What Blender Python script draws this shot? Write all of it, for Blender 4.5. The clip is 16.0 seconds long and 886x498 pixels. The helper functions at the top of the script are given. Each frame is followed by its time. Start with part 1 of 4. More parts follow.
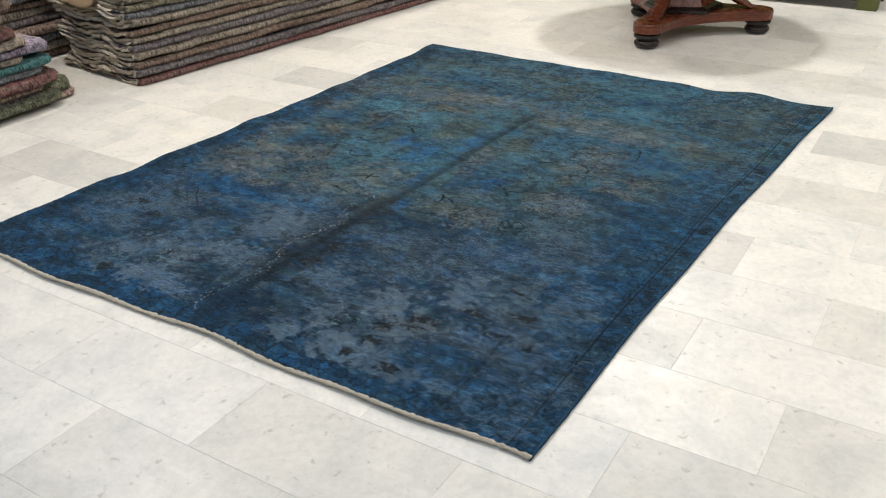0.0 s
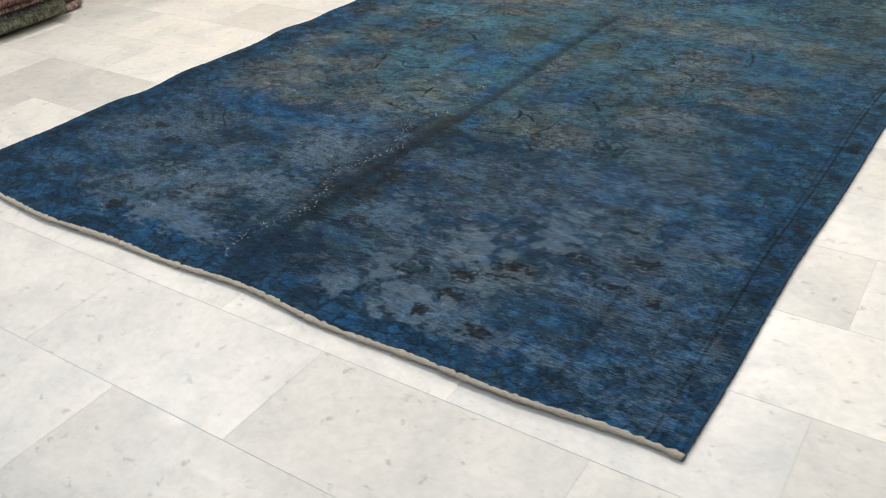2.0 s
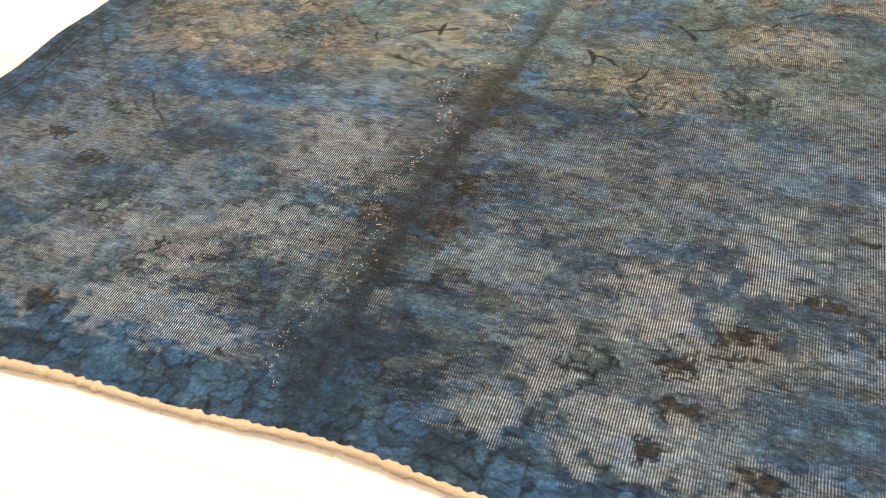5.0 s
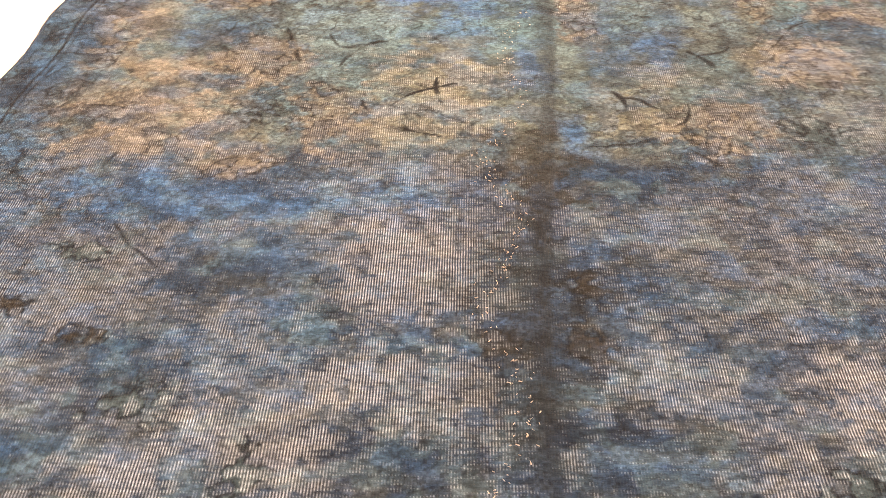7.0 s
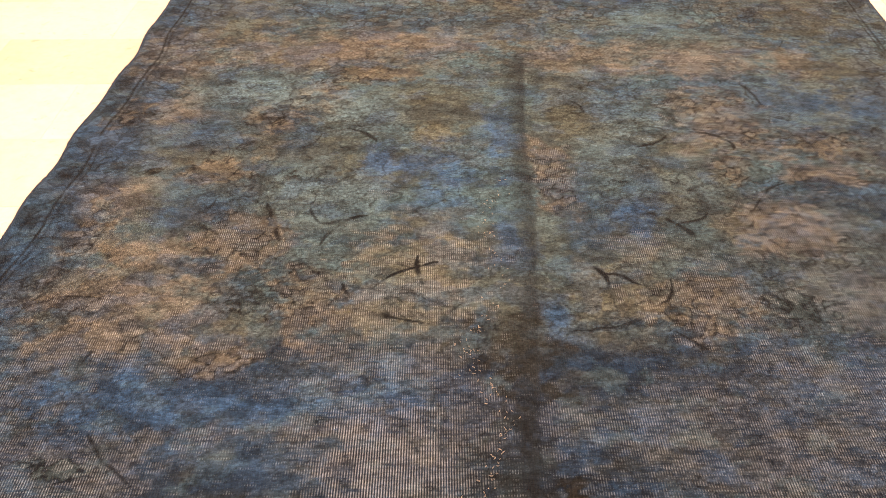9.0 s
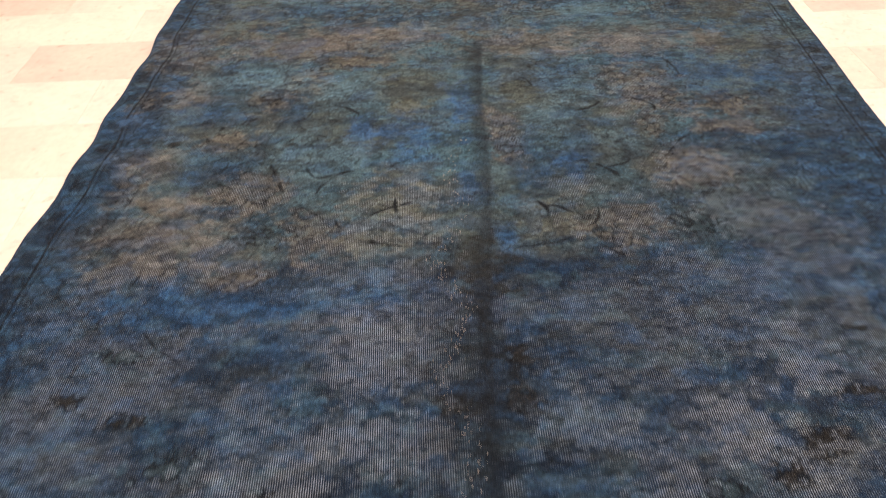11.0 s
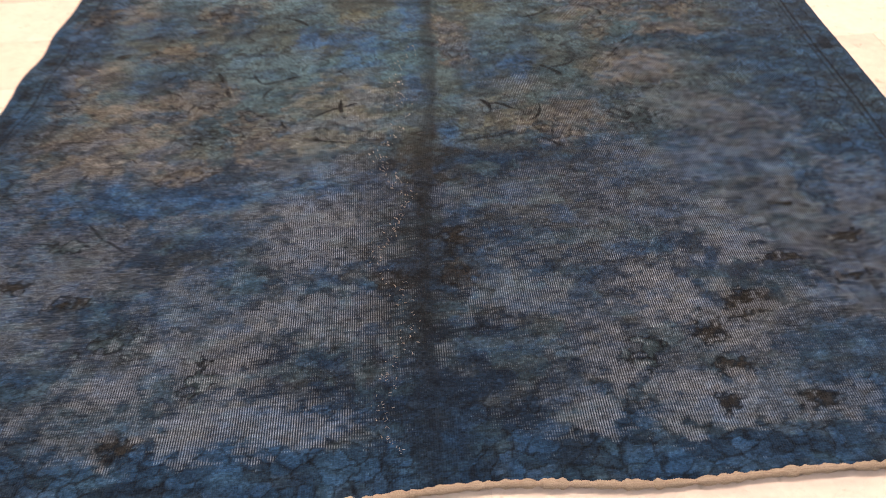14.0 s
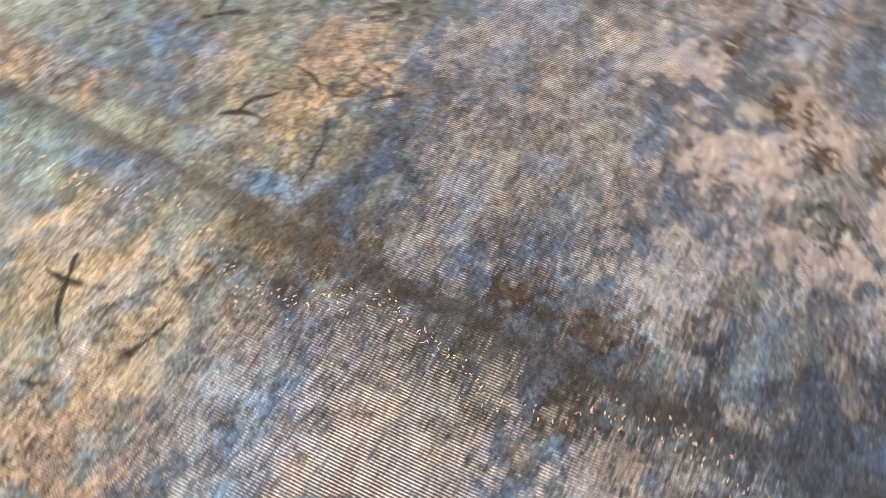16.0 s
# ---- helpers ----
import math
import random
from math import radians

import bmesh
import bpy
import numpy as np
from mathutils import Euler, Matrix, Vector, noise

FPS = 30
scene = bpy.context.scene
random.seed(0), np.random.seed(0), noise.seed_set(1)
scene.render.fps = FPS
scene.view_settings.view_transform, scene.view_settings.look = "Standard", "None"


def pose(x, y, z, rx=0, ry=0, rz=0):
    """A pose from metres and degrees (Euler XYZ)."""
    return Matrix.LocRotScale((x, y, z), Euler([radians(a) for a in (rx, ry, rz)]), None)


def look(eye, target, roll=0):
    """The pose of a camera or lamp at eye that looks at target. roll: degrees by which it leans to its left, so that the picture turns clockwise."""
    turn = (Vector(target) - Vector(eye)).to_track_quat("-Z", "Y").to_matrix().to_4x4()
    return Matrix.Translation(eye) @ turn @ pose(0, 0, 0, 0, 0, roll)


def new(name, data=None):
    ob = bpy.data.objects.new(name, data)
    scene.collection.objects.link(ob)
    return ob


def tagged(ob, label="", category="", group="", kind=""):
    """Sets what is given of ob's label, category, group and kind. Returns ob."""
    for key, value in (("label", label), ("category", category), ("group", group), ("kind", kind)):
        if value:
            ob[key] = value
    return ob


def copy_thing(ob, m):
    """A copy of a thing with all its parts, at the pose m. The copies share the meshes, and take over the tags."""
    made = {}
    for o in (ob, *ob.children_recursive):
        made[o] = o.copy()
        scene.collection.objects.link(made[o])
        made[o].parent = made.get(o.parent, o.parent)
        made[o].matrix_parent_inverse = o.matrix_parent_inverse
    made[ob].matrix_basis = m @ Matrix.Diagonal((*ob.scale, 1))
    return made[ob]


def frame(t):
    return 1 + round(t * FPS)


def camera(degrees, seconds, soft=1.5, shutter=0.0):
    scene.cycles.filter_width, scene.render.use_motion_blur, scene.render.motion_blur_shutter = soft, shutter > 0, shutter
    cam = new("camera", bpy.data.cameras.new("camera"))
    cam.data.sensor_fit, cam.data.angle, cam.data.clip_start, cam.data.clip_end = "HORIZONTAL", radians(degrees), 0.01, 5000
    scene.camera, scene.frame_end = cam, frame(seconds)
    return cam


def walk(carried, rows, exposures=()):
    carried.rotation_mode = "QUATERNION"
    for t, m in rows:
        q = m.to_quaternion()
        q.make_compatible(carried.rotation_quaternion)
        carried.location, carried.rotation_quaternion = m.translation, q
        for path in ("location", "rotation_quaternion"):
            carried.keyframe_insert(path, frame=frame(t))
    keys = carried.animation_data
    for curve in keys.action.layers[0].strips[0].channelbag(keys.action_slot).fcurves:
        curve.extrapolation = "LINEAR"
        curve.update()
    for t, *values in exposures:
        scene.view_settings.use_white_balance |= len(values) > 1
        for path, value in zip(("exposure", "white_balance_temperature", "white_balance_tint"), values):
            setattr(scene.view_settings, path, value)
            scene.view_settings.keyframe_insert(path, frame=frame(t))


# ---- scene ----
cam = camera(53.8, 16.0, soft=1.0, shutter=0.4)
PATH = [
    (0, (1.863, -1.443, 1.434), (0.921, 0.045, 0.486), -1.4),
    (0.5, (1.852, -1.463, 1.367), (0.925, 0.032, 0.415), -1.0),
    (1, (1.762, -1.339, 1.284), (0.822, 0.093, 0.252), -1.8),
    (1.5, (1.641, -1.174, 1.221), (0.66, 0.204, 0.154), -2.9),
    (2, (1.467, -1.106, 1.168), (0.506, 0.274, 0.084), -3.5),
    (2.5, (1.263, -1.07, 1.154), (0.35, 0.346, 0.077), -5.3),
    (3, (1.156, -0.986, 1.108), (0.197, 0.403, 0.036), -7.5),
    (3.5, (1.019, -0.815, 1.08), (-0.02, 0.452, -0.066), -11.2),
    (3.7, (0.975, -0.777, 1.089), (-0.04, 0.474, -0.097), -11.0),
    (5.8, (0.267, -0.47, 0.966), (-0.05, 0.951, -0.406), -0.0),
    (6, (0.209, -0.431, 0.959), (-0.081, 0.992, -0.416), 0.4),
    (6.5, (0.073, -0.369, 0.965), (-0.126, 1.069, -0.411), 0.4),
    (7, (-0.091, -0.342, 0.998), (-0.129, 1.109, -0.378), 0.2),
    (7.5, (-0.13, -0.315, 1.026), (-0.064, 1.139, -0.346), 1.7),
    (8, (-0.111, -0.218, 1.082), (-0.055, 1.297, -0.222), 1.9),
    (8.5, (-0.102, -0.196, 1.098), (-0.088, 1.373, -0.141), 0.4),
    (8.7, (-0.097, -0.196, 1.106), (-0.1, 1.378, -0.127), -0.2),
    (10.8, (-0.032, -0.52, 1.246), (-0.006, 1.081, 0.046), -2.6),
    (11, (-0.055, -0.646, 1.246), (-0.033, 0.95, 0.042), -2.2),
    (11.5, (-0.008, -0.8, 1.269), (-0.022, 0.773, 0.035), -1.1),
    (12, (0.065, -0.879, 1.272), (0.017, 0.712, 0.061), -1.9),
    (12.5, (0.096, -0.927, 1.246), (0.029, 0.758, 0.171), -2.2),
    (13, (0.106, -0.926, 1.219), (0.026, 0.774, 0.17), -3.1),
    (13.5, (0.113, -0.914, 1.21), (0.059, 0.743, 0.092), -3.6),
    (14, (0.039, -0.79, 1.145), (0.085, 0.752, -0.129), -2.9),
    (14.5, (-0.137, -0.557, 1.083), (0.154, 0.882, -0.275), 0.9),
    (15, (-0.274, -0.209, 1.02), (0.168, 1.03, -0.486), -0.9),
    (15.5, (-0.426, 0.152, 0.989), (0.327, 1.141, -0.578), 2.3),
    (16, (-0.523, 0.43, 1.005), (0.54, 0.938, -0.611), 0.9),
]
EXPOSURES = [
    (0.0, -0.06, 5700, 8), (0.5, 0.0, 5700, 8), (1.0, -0.12, 5700, 8), (2.0, 0.0, 5700, 9), (2.5, 0.2, 5750, 9), (3.0, -0.08, 5900, 9), (3.7, 0.08, 5850, 10), (4.6, 0.8, 8000, 18), (5.8, 1.75, 11300, 40), (6.5, 1.93, 11400, 42), (7.0, 1.72, 11500, 43), (8.0, 1.65, 11800, 46),
    (8.5, 0.98, 11900, 48), (9.8, 0.7, 9300, 37), (11.0, 0.24, 7600, 33), (11.5, 0.05, 7300, 29), (12.0, 0.0, 7300, 31), (12.5, -0.22, 7200, 25), (13.5, -0.12, 6700, 23), (14.0, 0.25, 7900, 36), (14.5, 1.15, 9500, 40), (15.3, 1.78, 11200, 45), (16.0, 1.93, 11600, 45),
]
walk(cam, [(t, look(eye, target, roll)) for t, eye, target, roll in PATH], EXPOSURES)

# ---- light ----
LAMP_POWER = 40.0
LAMP_COLOUR = (1.0, 0.90, 0.775)
COOL = (0.86, 0.965, 1.09)
WARM = (1.0, 0.85, 0.69)
CEILING = 2.95
ROOM = (-3.7, 4.2, -4.6, 6.6)  # x0, x1, y0, y1

world = bpy.data.worlds.new("room_air")
scene.world = world
world.use_nodes = True
world.node_tree.nodes["Background"].inputs[0].default_value = (0.9, 0.92, 1.0, 1)
world.node_tree.nodes["Background"].inputs[1].default_value = 0.02


# ---- small tools ----
def obj(name, bm, mats, parent=None, label="", smooth=False):
    me = bpy.data.meshes.new(name)
    bm.to_mesh(me)
    bm.free()
    for m in mats if isinstance(mats, (list, tuple)) else [mats]:
        me.materials.append(m)
    if smooth:
        me.shade_smooth()
    ob = new(name, me)
    if parent is not None:
        ob.parent = parent
    if label:
        tagged(ob, label)
    return ob


def part(name, bm, material, parent, label="", smooth=False):
    return obj(name, bm, material, parent, label, smooth)


def empty(name, m, label, category, group="", kind=""):
    ob = new(name)
    ob.empty_display_size = 0.1
    ob.matrix_basis = m
    return tagged(ob, label, category, group, kind)


def box_bm(x0, x1, y0, y1, z0, z1, bevel=0.0, segments=2):
    bm = bmesh.new()
    bmesh.ops.create_cube(bm, size=1.0, matrix=Matrix.LocRotScale(((x0 + x1) / 2, (y0 + y1) / 2, (z0 + z1) / 2), None, (x1 - x0, y1 - y0, z1 - z0)))
    if bevel:
        bmesh.ops.bevel(bm, geom=list(bm.edges), offset=bevel, segments=segments, affect="EDGES", profile=0.5)
    return bm


def lathe_bm(profile, n=40):
    """A turned solid from (radius, height) pairs."""
    bm = bmesh.new()
    rings = [[bm.verts.new((r * math.cos(2 * math.pi * k / n), r * math.sin(2 * math.pi * k / n), z)) for k in range(n)] for r, z in profile]
    for a, b in zip(rings, rings[1:]):
        for k in range(n):
            bm.faces.new((a[k], a[(k + 1) % n], b[(k + 1) % n], b[k]))
    bm.faces.new(list(reversed(rings[0])))
    bm.faces.new(rings[-1])
    return bm


class Nodes:
    """Short hand for building a material's node tree."""

    def __init__(self, name):
        self.mat = bpy.data.materials.new(name)
        self.mat.use_nodes = True
        self.tree = self.mat.node_tree
        self.bsdf = self.tree.nodes["Principled BSDF"]
        self.bsdf.inputs["Specular IOR Level"].default_value = 0.4

    def link(self, a, b):
        self.tree.links.new(a, b)

    def coord(self, sx=1.0, sy=1.0, sz=1.0, turn=0.0):
        c = self.tree.nodes.new("ShaderNodeTexCoord")
        m = self.tree.nodes.new("ShaderNodeMapping")
        m.inputs["Scale"].default_value = (sx, sy, sz)
        m.inputs["Rotation"].default_value = (0, 0, turn)
        self.link(c.outputs["Object"], m.inputs["Vector"])
        return m.outputs[0]

    def noise(self, scale, detail=4.0, rough=0.55, vector=None, distortion=0.0):
        n = self.tree.nodes.new("ShaderNodeTexNoise")
        n.inputs["Scale"].default_value = scale
        n.inputs["Detail"].default_value = detail
        n.inputs["Roughness"].default_value = rough
        n.inputs["Distortion"].default_value = distortion
        if vector is not None:
            self.link(vector, n.inputs["Vector"])
        return n.outputs[0]

    def ramp(self, value, *stops):
        n = self.tree.nodes.new("ShaderNodeValToRGB")
        while len(n.color_ramp.elements) < len(stops):
            n.color_ramp.elements.new(0.5)
        for e, (p, c) in zip(n.color_ramp.elements, stops):
            e.position = p
            e.color = (*c, 1) if isinstance(c, tuple) else (c, c, c, 1)
        self.link(value, n.inputs[0])
        return n.outputs[0]

    def mix(self, fac, a, b, blend="MIX"):
        n = self.tree.nodes.new("ShaderNodeMix")
        n.data_type = "RGBA"
        n.blend_type = blend
        for socket, v in ((n.inputs[0], fac), (n.inputs[6], a), (n.inputs[7], b)):
            if isinstance(v, bpy.types.NodeSocket):
                self.link(v, socket)
            elif isinstance(v, tuple):
                socket.default_value = (*v, 1)
            else:
                socket.default_value = v
        return n.outputs[2]

    def math(self, op, a, b=0.0, clamp=False):
        n = self.tree.nodes.new("ShaderNodeMath")
        n.operation = op
        n.use_clamp = clamp
        for socket, v in ((n.inputs[0], a), (n.inputs[1], b)):
            if isinstance(v, bpy.types.NodeSocket):
                self.link(v, socket)
            else:
                socket.default_value = v
        return n.outputs[0]

    def random(self):
        return self.tree.nodes.new("ShaderNodeObjectInfo").outputs["Random"]

    def attribute(self, name):
        n = self.tree.nodes.new("ShaderNodeAttribute")
        n.attribute_name = name
        return n

    def done(self, colour=None, rough=0.6, metal=0.0, bump=None, strength=0.3, distance=0.002, sheen=0.0, spec=None):
        b = self.bsdf
        if isinstance(colour, bpy.types.NodeSocket):
            self.link(colour, b.inputs["Base Color"])
        elif colour is not None:
            b.inputs["Base Color"].default_value = (*colour, 1)
        if isinstance(rough, bpy.types.NodeSocket):
            self.link(rough, b.inputs["Roughness"])
        else:
            b.inputs["Roughness"].default_value = rough
        b.inputs["Metallic"].default_value = metal
        if spec is not None:
            b.inputs["Specular IOR Level"].default_value = spec
        if sheen:
            b.inputs["Sheen Weight"].default_value = sheen
            b.inputs["Sheen Roughness"].default_value = 0.5
        if bump is not None:
            n = self.tree.nodes.new("ShaderNodeBump")
            n.inputs["Strength"].default_value = strength
            n.inputs["Distance"].default_value = distance
            self.link(bump, n.inputs["Height"])
            self.link(n.outputs[0], b.inputs["Normal"])
        return self.mat


# ---- materials ----
def marble_material(name, shade):
    n = Nodes(name)
    c = n.coord()
    r = n.random()
    shift = n.tree.nodes.new("ShaderNodeVectorMath")
    shift.operation = "ADD"
    offset = n.tree.nodes.new("ShaderNodeCombineXYZ")
    n.link(n.math("MULTIPLY", r, 37.0), offset.inputs[0])
    n.link(n.math("MULTIPLY", r, 91.0), offset.inputs[1])
    n.link(c, shift.inputs[0])
    n.link(offset.outputs[0], shift.inputs[1])
    v = shift.outputs[0]
    cloud = n.ramp(n.noise(5.0, 6, 0.62, v, 0.6), (0.30, (0.54, 0.535, 0.51)), (0.5, (0.64, 0.62, 0.58)), (0.75, (0.72, 0.69, 0.64)))
    fine = n.ramp(n.noise(42.0, 5, 0.65, v), (0.3, 0.80), (0.6, 1.0))
    col = n.mix(0.55, cloud, fine, "MULTIPLY")
    vein = n.ramp(n.noise(9.0, 5, 0.6, v, 2.2), (0.485, 0.0), (0.5, 1.0), (0.515, 0.0))
    col = n.mix(n.math("MULTIPLY", vein, 0.16), col, (0.36, 0.37, 0.35))
    speck = n.ramp(n.noise(30.0, 3, 0.6, v, 0.4), (0.62, 0.0), (0.72, 1.0))
    col = n.mix(n.math("MULTIPLY", speck, 0.55), col, (0.27, 0.28, 0.24))
    stain = n.ramp(n.noise(3.1, 4, 0.5, v), (0.6, 0.0), (0.8, 1.0))
    col = n.mix(n.math("MULTIPLY", stain, 0.22), col, (0.66, 0.58, 0.42))
    tone = n.ramp(r, (0.0, (0.91, 0.91, 0.905)), (0.3, (0.96, 0.955, 0.94)), (0.6, (1.0, 0.99, 0.97)), (1.0, (1.04, 1.025, 0.995)))
    col = n.mix(1.0, col, tone, "MULTIPLY")
    col = n.mix(1.0, col, shade, "MULTIPLY")
    rough = n.ramp(n.noise(14.0, 4, 0.6, v), (0.3, 0.30), (0.7, 0.46))
    return n.done(col, rough, bump=n.noise(60.0, 4, 0.6, v), strength=0.06, distance=0.001, spec=0.45)


def grout_material():
    n = Nodes("grout")
    return n.done(n.ramp(n.noise(25.0, 4), (0.3, (0.36, 0.35, 0.32)), (0.7, (0.60, 0.58, 0.54))), 0.85, bump=n.noise(300.0), strength=0.4)


def plaster_material(name, colour):
    n = Nodes(name)
    low = tuple(0.9 * v for v in colour)
    return n.done(n.ramp(n.noise(1.6, 5), (0.35, low), (0.7, colour)), 0.85, bump=n.noise(90.0, 4), strength=0.12)


def rug_material():
    """Dyed pile worn down to its pale warp, which shows as fine lines along the rug."""
    n = Nodes("worn_overdyed_wool")
    dye = n.attribute("dye").outputs["Color"]
    wear = n.attribute("wear").outputs["Fac"]
    c = n.coord()
    snap = n.tree.nodes.new("ShaderNodeVectorMath")
    snap.operation = "SNAP"
    n.link(c, snap.inputs[0])
    snap.inputs[1].default_value = (0.0058, 0.0040, 1.0)
    white = n.tree.nodes.new("ShaderNodeTexWhiteNoise")
    white.noise_dimensions = "2D"
    n.link(snap.outputs[0], white.inputs["Vector"])
    knot = white.outputs["Value"]
    rows = n.noise(1.0, 3, 0.6, n.coord(34.0, 190.0, 1.0))
    tuft = n.noise(170.0, 4, 0.7, c)
    col = n.mix(0.35, dye, n.ramp(rows, (0.32, 0.55), (0.68, 1.45)), "MULTIPLY")
    weave = n.noise(1.0, 2, 0.6, n.coord(170.0, 480.0, 1.0))
    col = n.mix(0.5, col, n.ramp(weave, (0.32, 0.5), (0.68, 1.55)), "MULTIPLY")
    col = n.mix(0.5, col, n.ramp(tuft, (0.32, 0.5), (0.68, 1.5)), "MULTIPLY")
    col = n.mix(0.42, col, n.ramp(knot, (0.0, 0.40), (1.0, 1.7)), "MULTIPLY")
    wave = n.tree.nodes.new("ShaderNodeTexWave")
    wave.wave_type, wave.bands_direction = "BANDS", "X"
    wave.inputs["Scale"].default_value = 74.0
    wave.inputs["Distortion"].default_value = 0.9
    wave.inputs["Detail"].default_value = 2.0
    wave.inputs["Detail Scale"].default_value = 0.5
    n.link(c, wave.inputs["Vector"])
    lines = n.ramp(wave.outputs["Fac"], (0.42, 0.0), (0.86, 1.0))
    # the pile gives way knot by knot, in ragged patches and along the weft
    patchy = n.math("MULTIPLY", n.math("SUBTRACT", n.noise(38.0, 5, 0.68, c), 0.5), 0.55)
    weft = n.math("MULTIPLY", n.math("SUBTRACT", n.noise(1.0, 4, 0.65, n.coord(26.0, 210.0, 1.0)), 0.5), 1.25)
    single = n.math("MULTIPLY", n.math("SUBTRACT", knot, 0.5), 0.12)
    give = n.math("ADD", n.math("ADD", wear, patchy), n.math("ADD", weft, single))
    open_knots = n.ramp(give, (0.20, 0.0), (0.42, 0.40), (0.80, 1.0))
    fade = n.ramp(n.noise(1.0, 3, 0.65, n.coord(200.0, 60.0, 1.0)), (0.34, 0.75), (0.6, 1.0))
    thread = n.math("ADD", n.math("MULTIPLY", lines, 0.80), 0.05)
    bare = n.math("MULTIPLY", n.math("MULTIPLY", thread, fade), open_knots, True)
    gap = n.math("MULTIPLY", n.math("SUBTRACT", 1.0, lines), open_knots)
    col = n.mix(1.0, col, n.math("SUBTRACT", 1.0, n.math("MULTIPLY", gap, 0.76)), "MULTIPLY")
    yarn = n.mix(0.42, (0.34, 0.45, 0.55), n.mix(1.0, dye, (5.0, 4.6, 4.4), "MULTIPLY"))
    yarn = n.mix(0.55, yarn, n.ramp(rows, (0.32, 0.45), (0.68, 1.45)), "MULTIPLY")
    yarn = n.mix(0.15, yarn, n.ramp(knot, (0.0, 0.55), (1.0, 1.5)), "MULTIPLY")
    col = n.mix(bare, col, yarn)
    height = n.math("ADD", n.math("MULTIPLY", rows, 0.4), n.math("ADD", n.math("MULTIPLY", lines, 0.3), n.math("ADD", n.math("MULTIPLY", tuft, 0.7), n.math("MULTIPLY", knot, 0.25))))
    return n.done(col, 0.92, bump=height, strength=0.75, distance=0.003, sheen=0.03, spec=0.06)


def wool_material(name, a, b, scale=60.0):
    """Dark carpet pile of a folded rug, mottled between two colours, with knots standing in rows."""
    n = Nodes(name)
    big = n.noise(7.0, 4, 0.6)
    ribs = n.noise(1.0, 4, 0.7, n.coord(scale * 0.6, scale * 1.5, scale * 0.6))
    knots = n.noise(230.0, 3, 0.7)
    grey_a, grey_b = sum(a) / 3, sum(b) / 3
    a, b = tuple(2.4 * (0.75 * v + 0.25 * grey_a) for v in a), tuple(2.4 * (0.75 * v + 0.25 * grey_b) for v in b)
    col = n.mix(n.ramp(big, (0.35, 0.0), (0.65, 1.0)), a, b)
    col = n.mix(0.9, col, n.ramp(ribs, (0.36, 0.12), (0.62, 1.8)), "MULTIPLY")
    pale = n.ramp(n.noise(1.0, 5, 0.7, n.coord(30.0, 34.0, 50.0)), (0.50, 0.0), (0.66, 1.0))
    col = n.mix(n.math("MULTIPLY", pale, 0.5), col, tuple(min(1.0, 1.7 * v + 0.07) for v in b))
    dark = n.ramp(n.noise(1.0, 4, 0.7, n.coord(20.0, 26.0, 40.0)), (0.55, 0.0), (0.66, 1.0))
    col = n.mix(n.math("MULTIPLY", dark, 0.65), col, (0.016, 0.013, 0.011))
    return n.done(col, 0.95, bump=n.math("ADD", ribs, n.math("MULTIPLY", knots, 0.6)), strength=1.0, distance=0.012, sheen=0.05, spec=0.08)


def cord_material(name, a, b):
    n = Nodes(name)
    fine = n.noise(320.0, 3, 0.7)
    col = n.ramp(n.noise(24.0, 5, 0.6), (0.3, a), (0.7, b))
    col = n.mix(0.7, col, n.ramp(fine, (0.3, 0.55), (0.7, 1.25)), "MULTIPLY")
    return n.done(col, 0.9, bump=fine, strength=0.8, distance=0.003, spec=0.15)


def wood_material(name, dark, light, rough):
    n = Nodes(name)
    g = n.noise(1.0, 6, 0.6, n.coord(9.0, 9.0, 90.0), 0.8)
    col = n.ramp(g, (0.3, dark), (0.7, light))
    col = n.mix(0.4, col, n.ramp(n.noise(5.0, 3), (0.3, 0.6), (0.7, 1.2)), "MULTIPLY")
    return n.done(col, n.ramp(n.noise(20.0, 4), (0.3, rough), (0.7, rough + 0.18)), bump=g, strength=0.08)


def paint_material(name, a, b, rough=0.45):
    n = Nodes(name)
    col = n.ramp(n.noise(6.0, 6, 0.65), (0.3, a), (0.7, b))
    chip = n.ramp(n.noise(35.0, 4, 0.6), (0.68, 0.0), (0.72, 1.0))
    col = n.mix(n.math("MULTIPLY", chip, 0.5), col, tuple(0.5 * v for v in a))
    return n.done(col, rough, bump=n.noise(80.0), strength=0.15)


def glow_material():
    n = Nodes("lamp_diffuser")
    n.bsdf.inputs["Emission Color"].default_value = (*LAMP_COLOUR, 1)
    n.bsdf.inputs["Emission Strength"].default_value = 14.0
    return n.done((0.9, 0.9, 0.88), 0.4)


MARBLE, GREY_MARBLE, GROUT = marble_material("white_marble", (1.0, 1.0, 1.0)), marble_material("grey_marble", (0.87, 0.868, 0.86)), grout_material()
WALL, CEIL = plaster_material("wall_plaster", (0.66, 0.63, 0.57)), plaster_material("ceiling_plaster", (0.78, 0.77, 0.74))
RUG, CREAM = rug_material(), cord_material("cream_cotton_cord", (0.40, 0.35, 0.27), (0.66, 0.60, 0.49))
SELVEDGE = cord_material("blue_selvedge_wool", (0.012, 0.03, 0.06), (0.03, 0.07, 0.12))
BACKING = cord_material("rug_backing_cotton", (0.34, 0.29, 0.22), (0.62, 0.55, 0.45))
MAHOGANY = wood_material("polished_mahogany", (0.055, 0.013, 0.006), (0.17, 0.045, 0.018), 0.18)
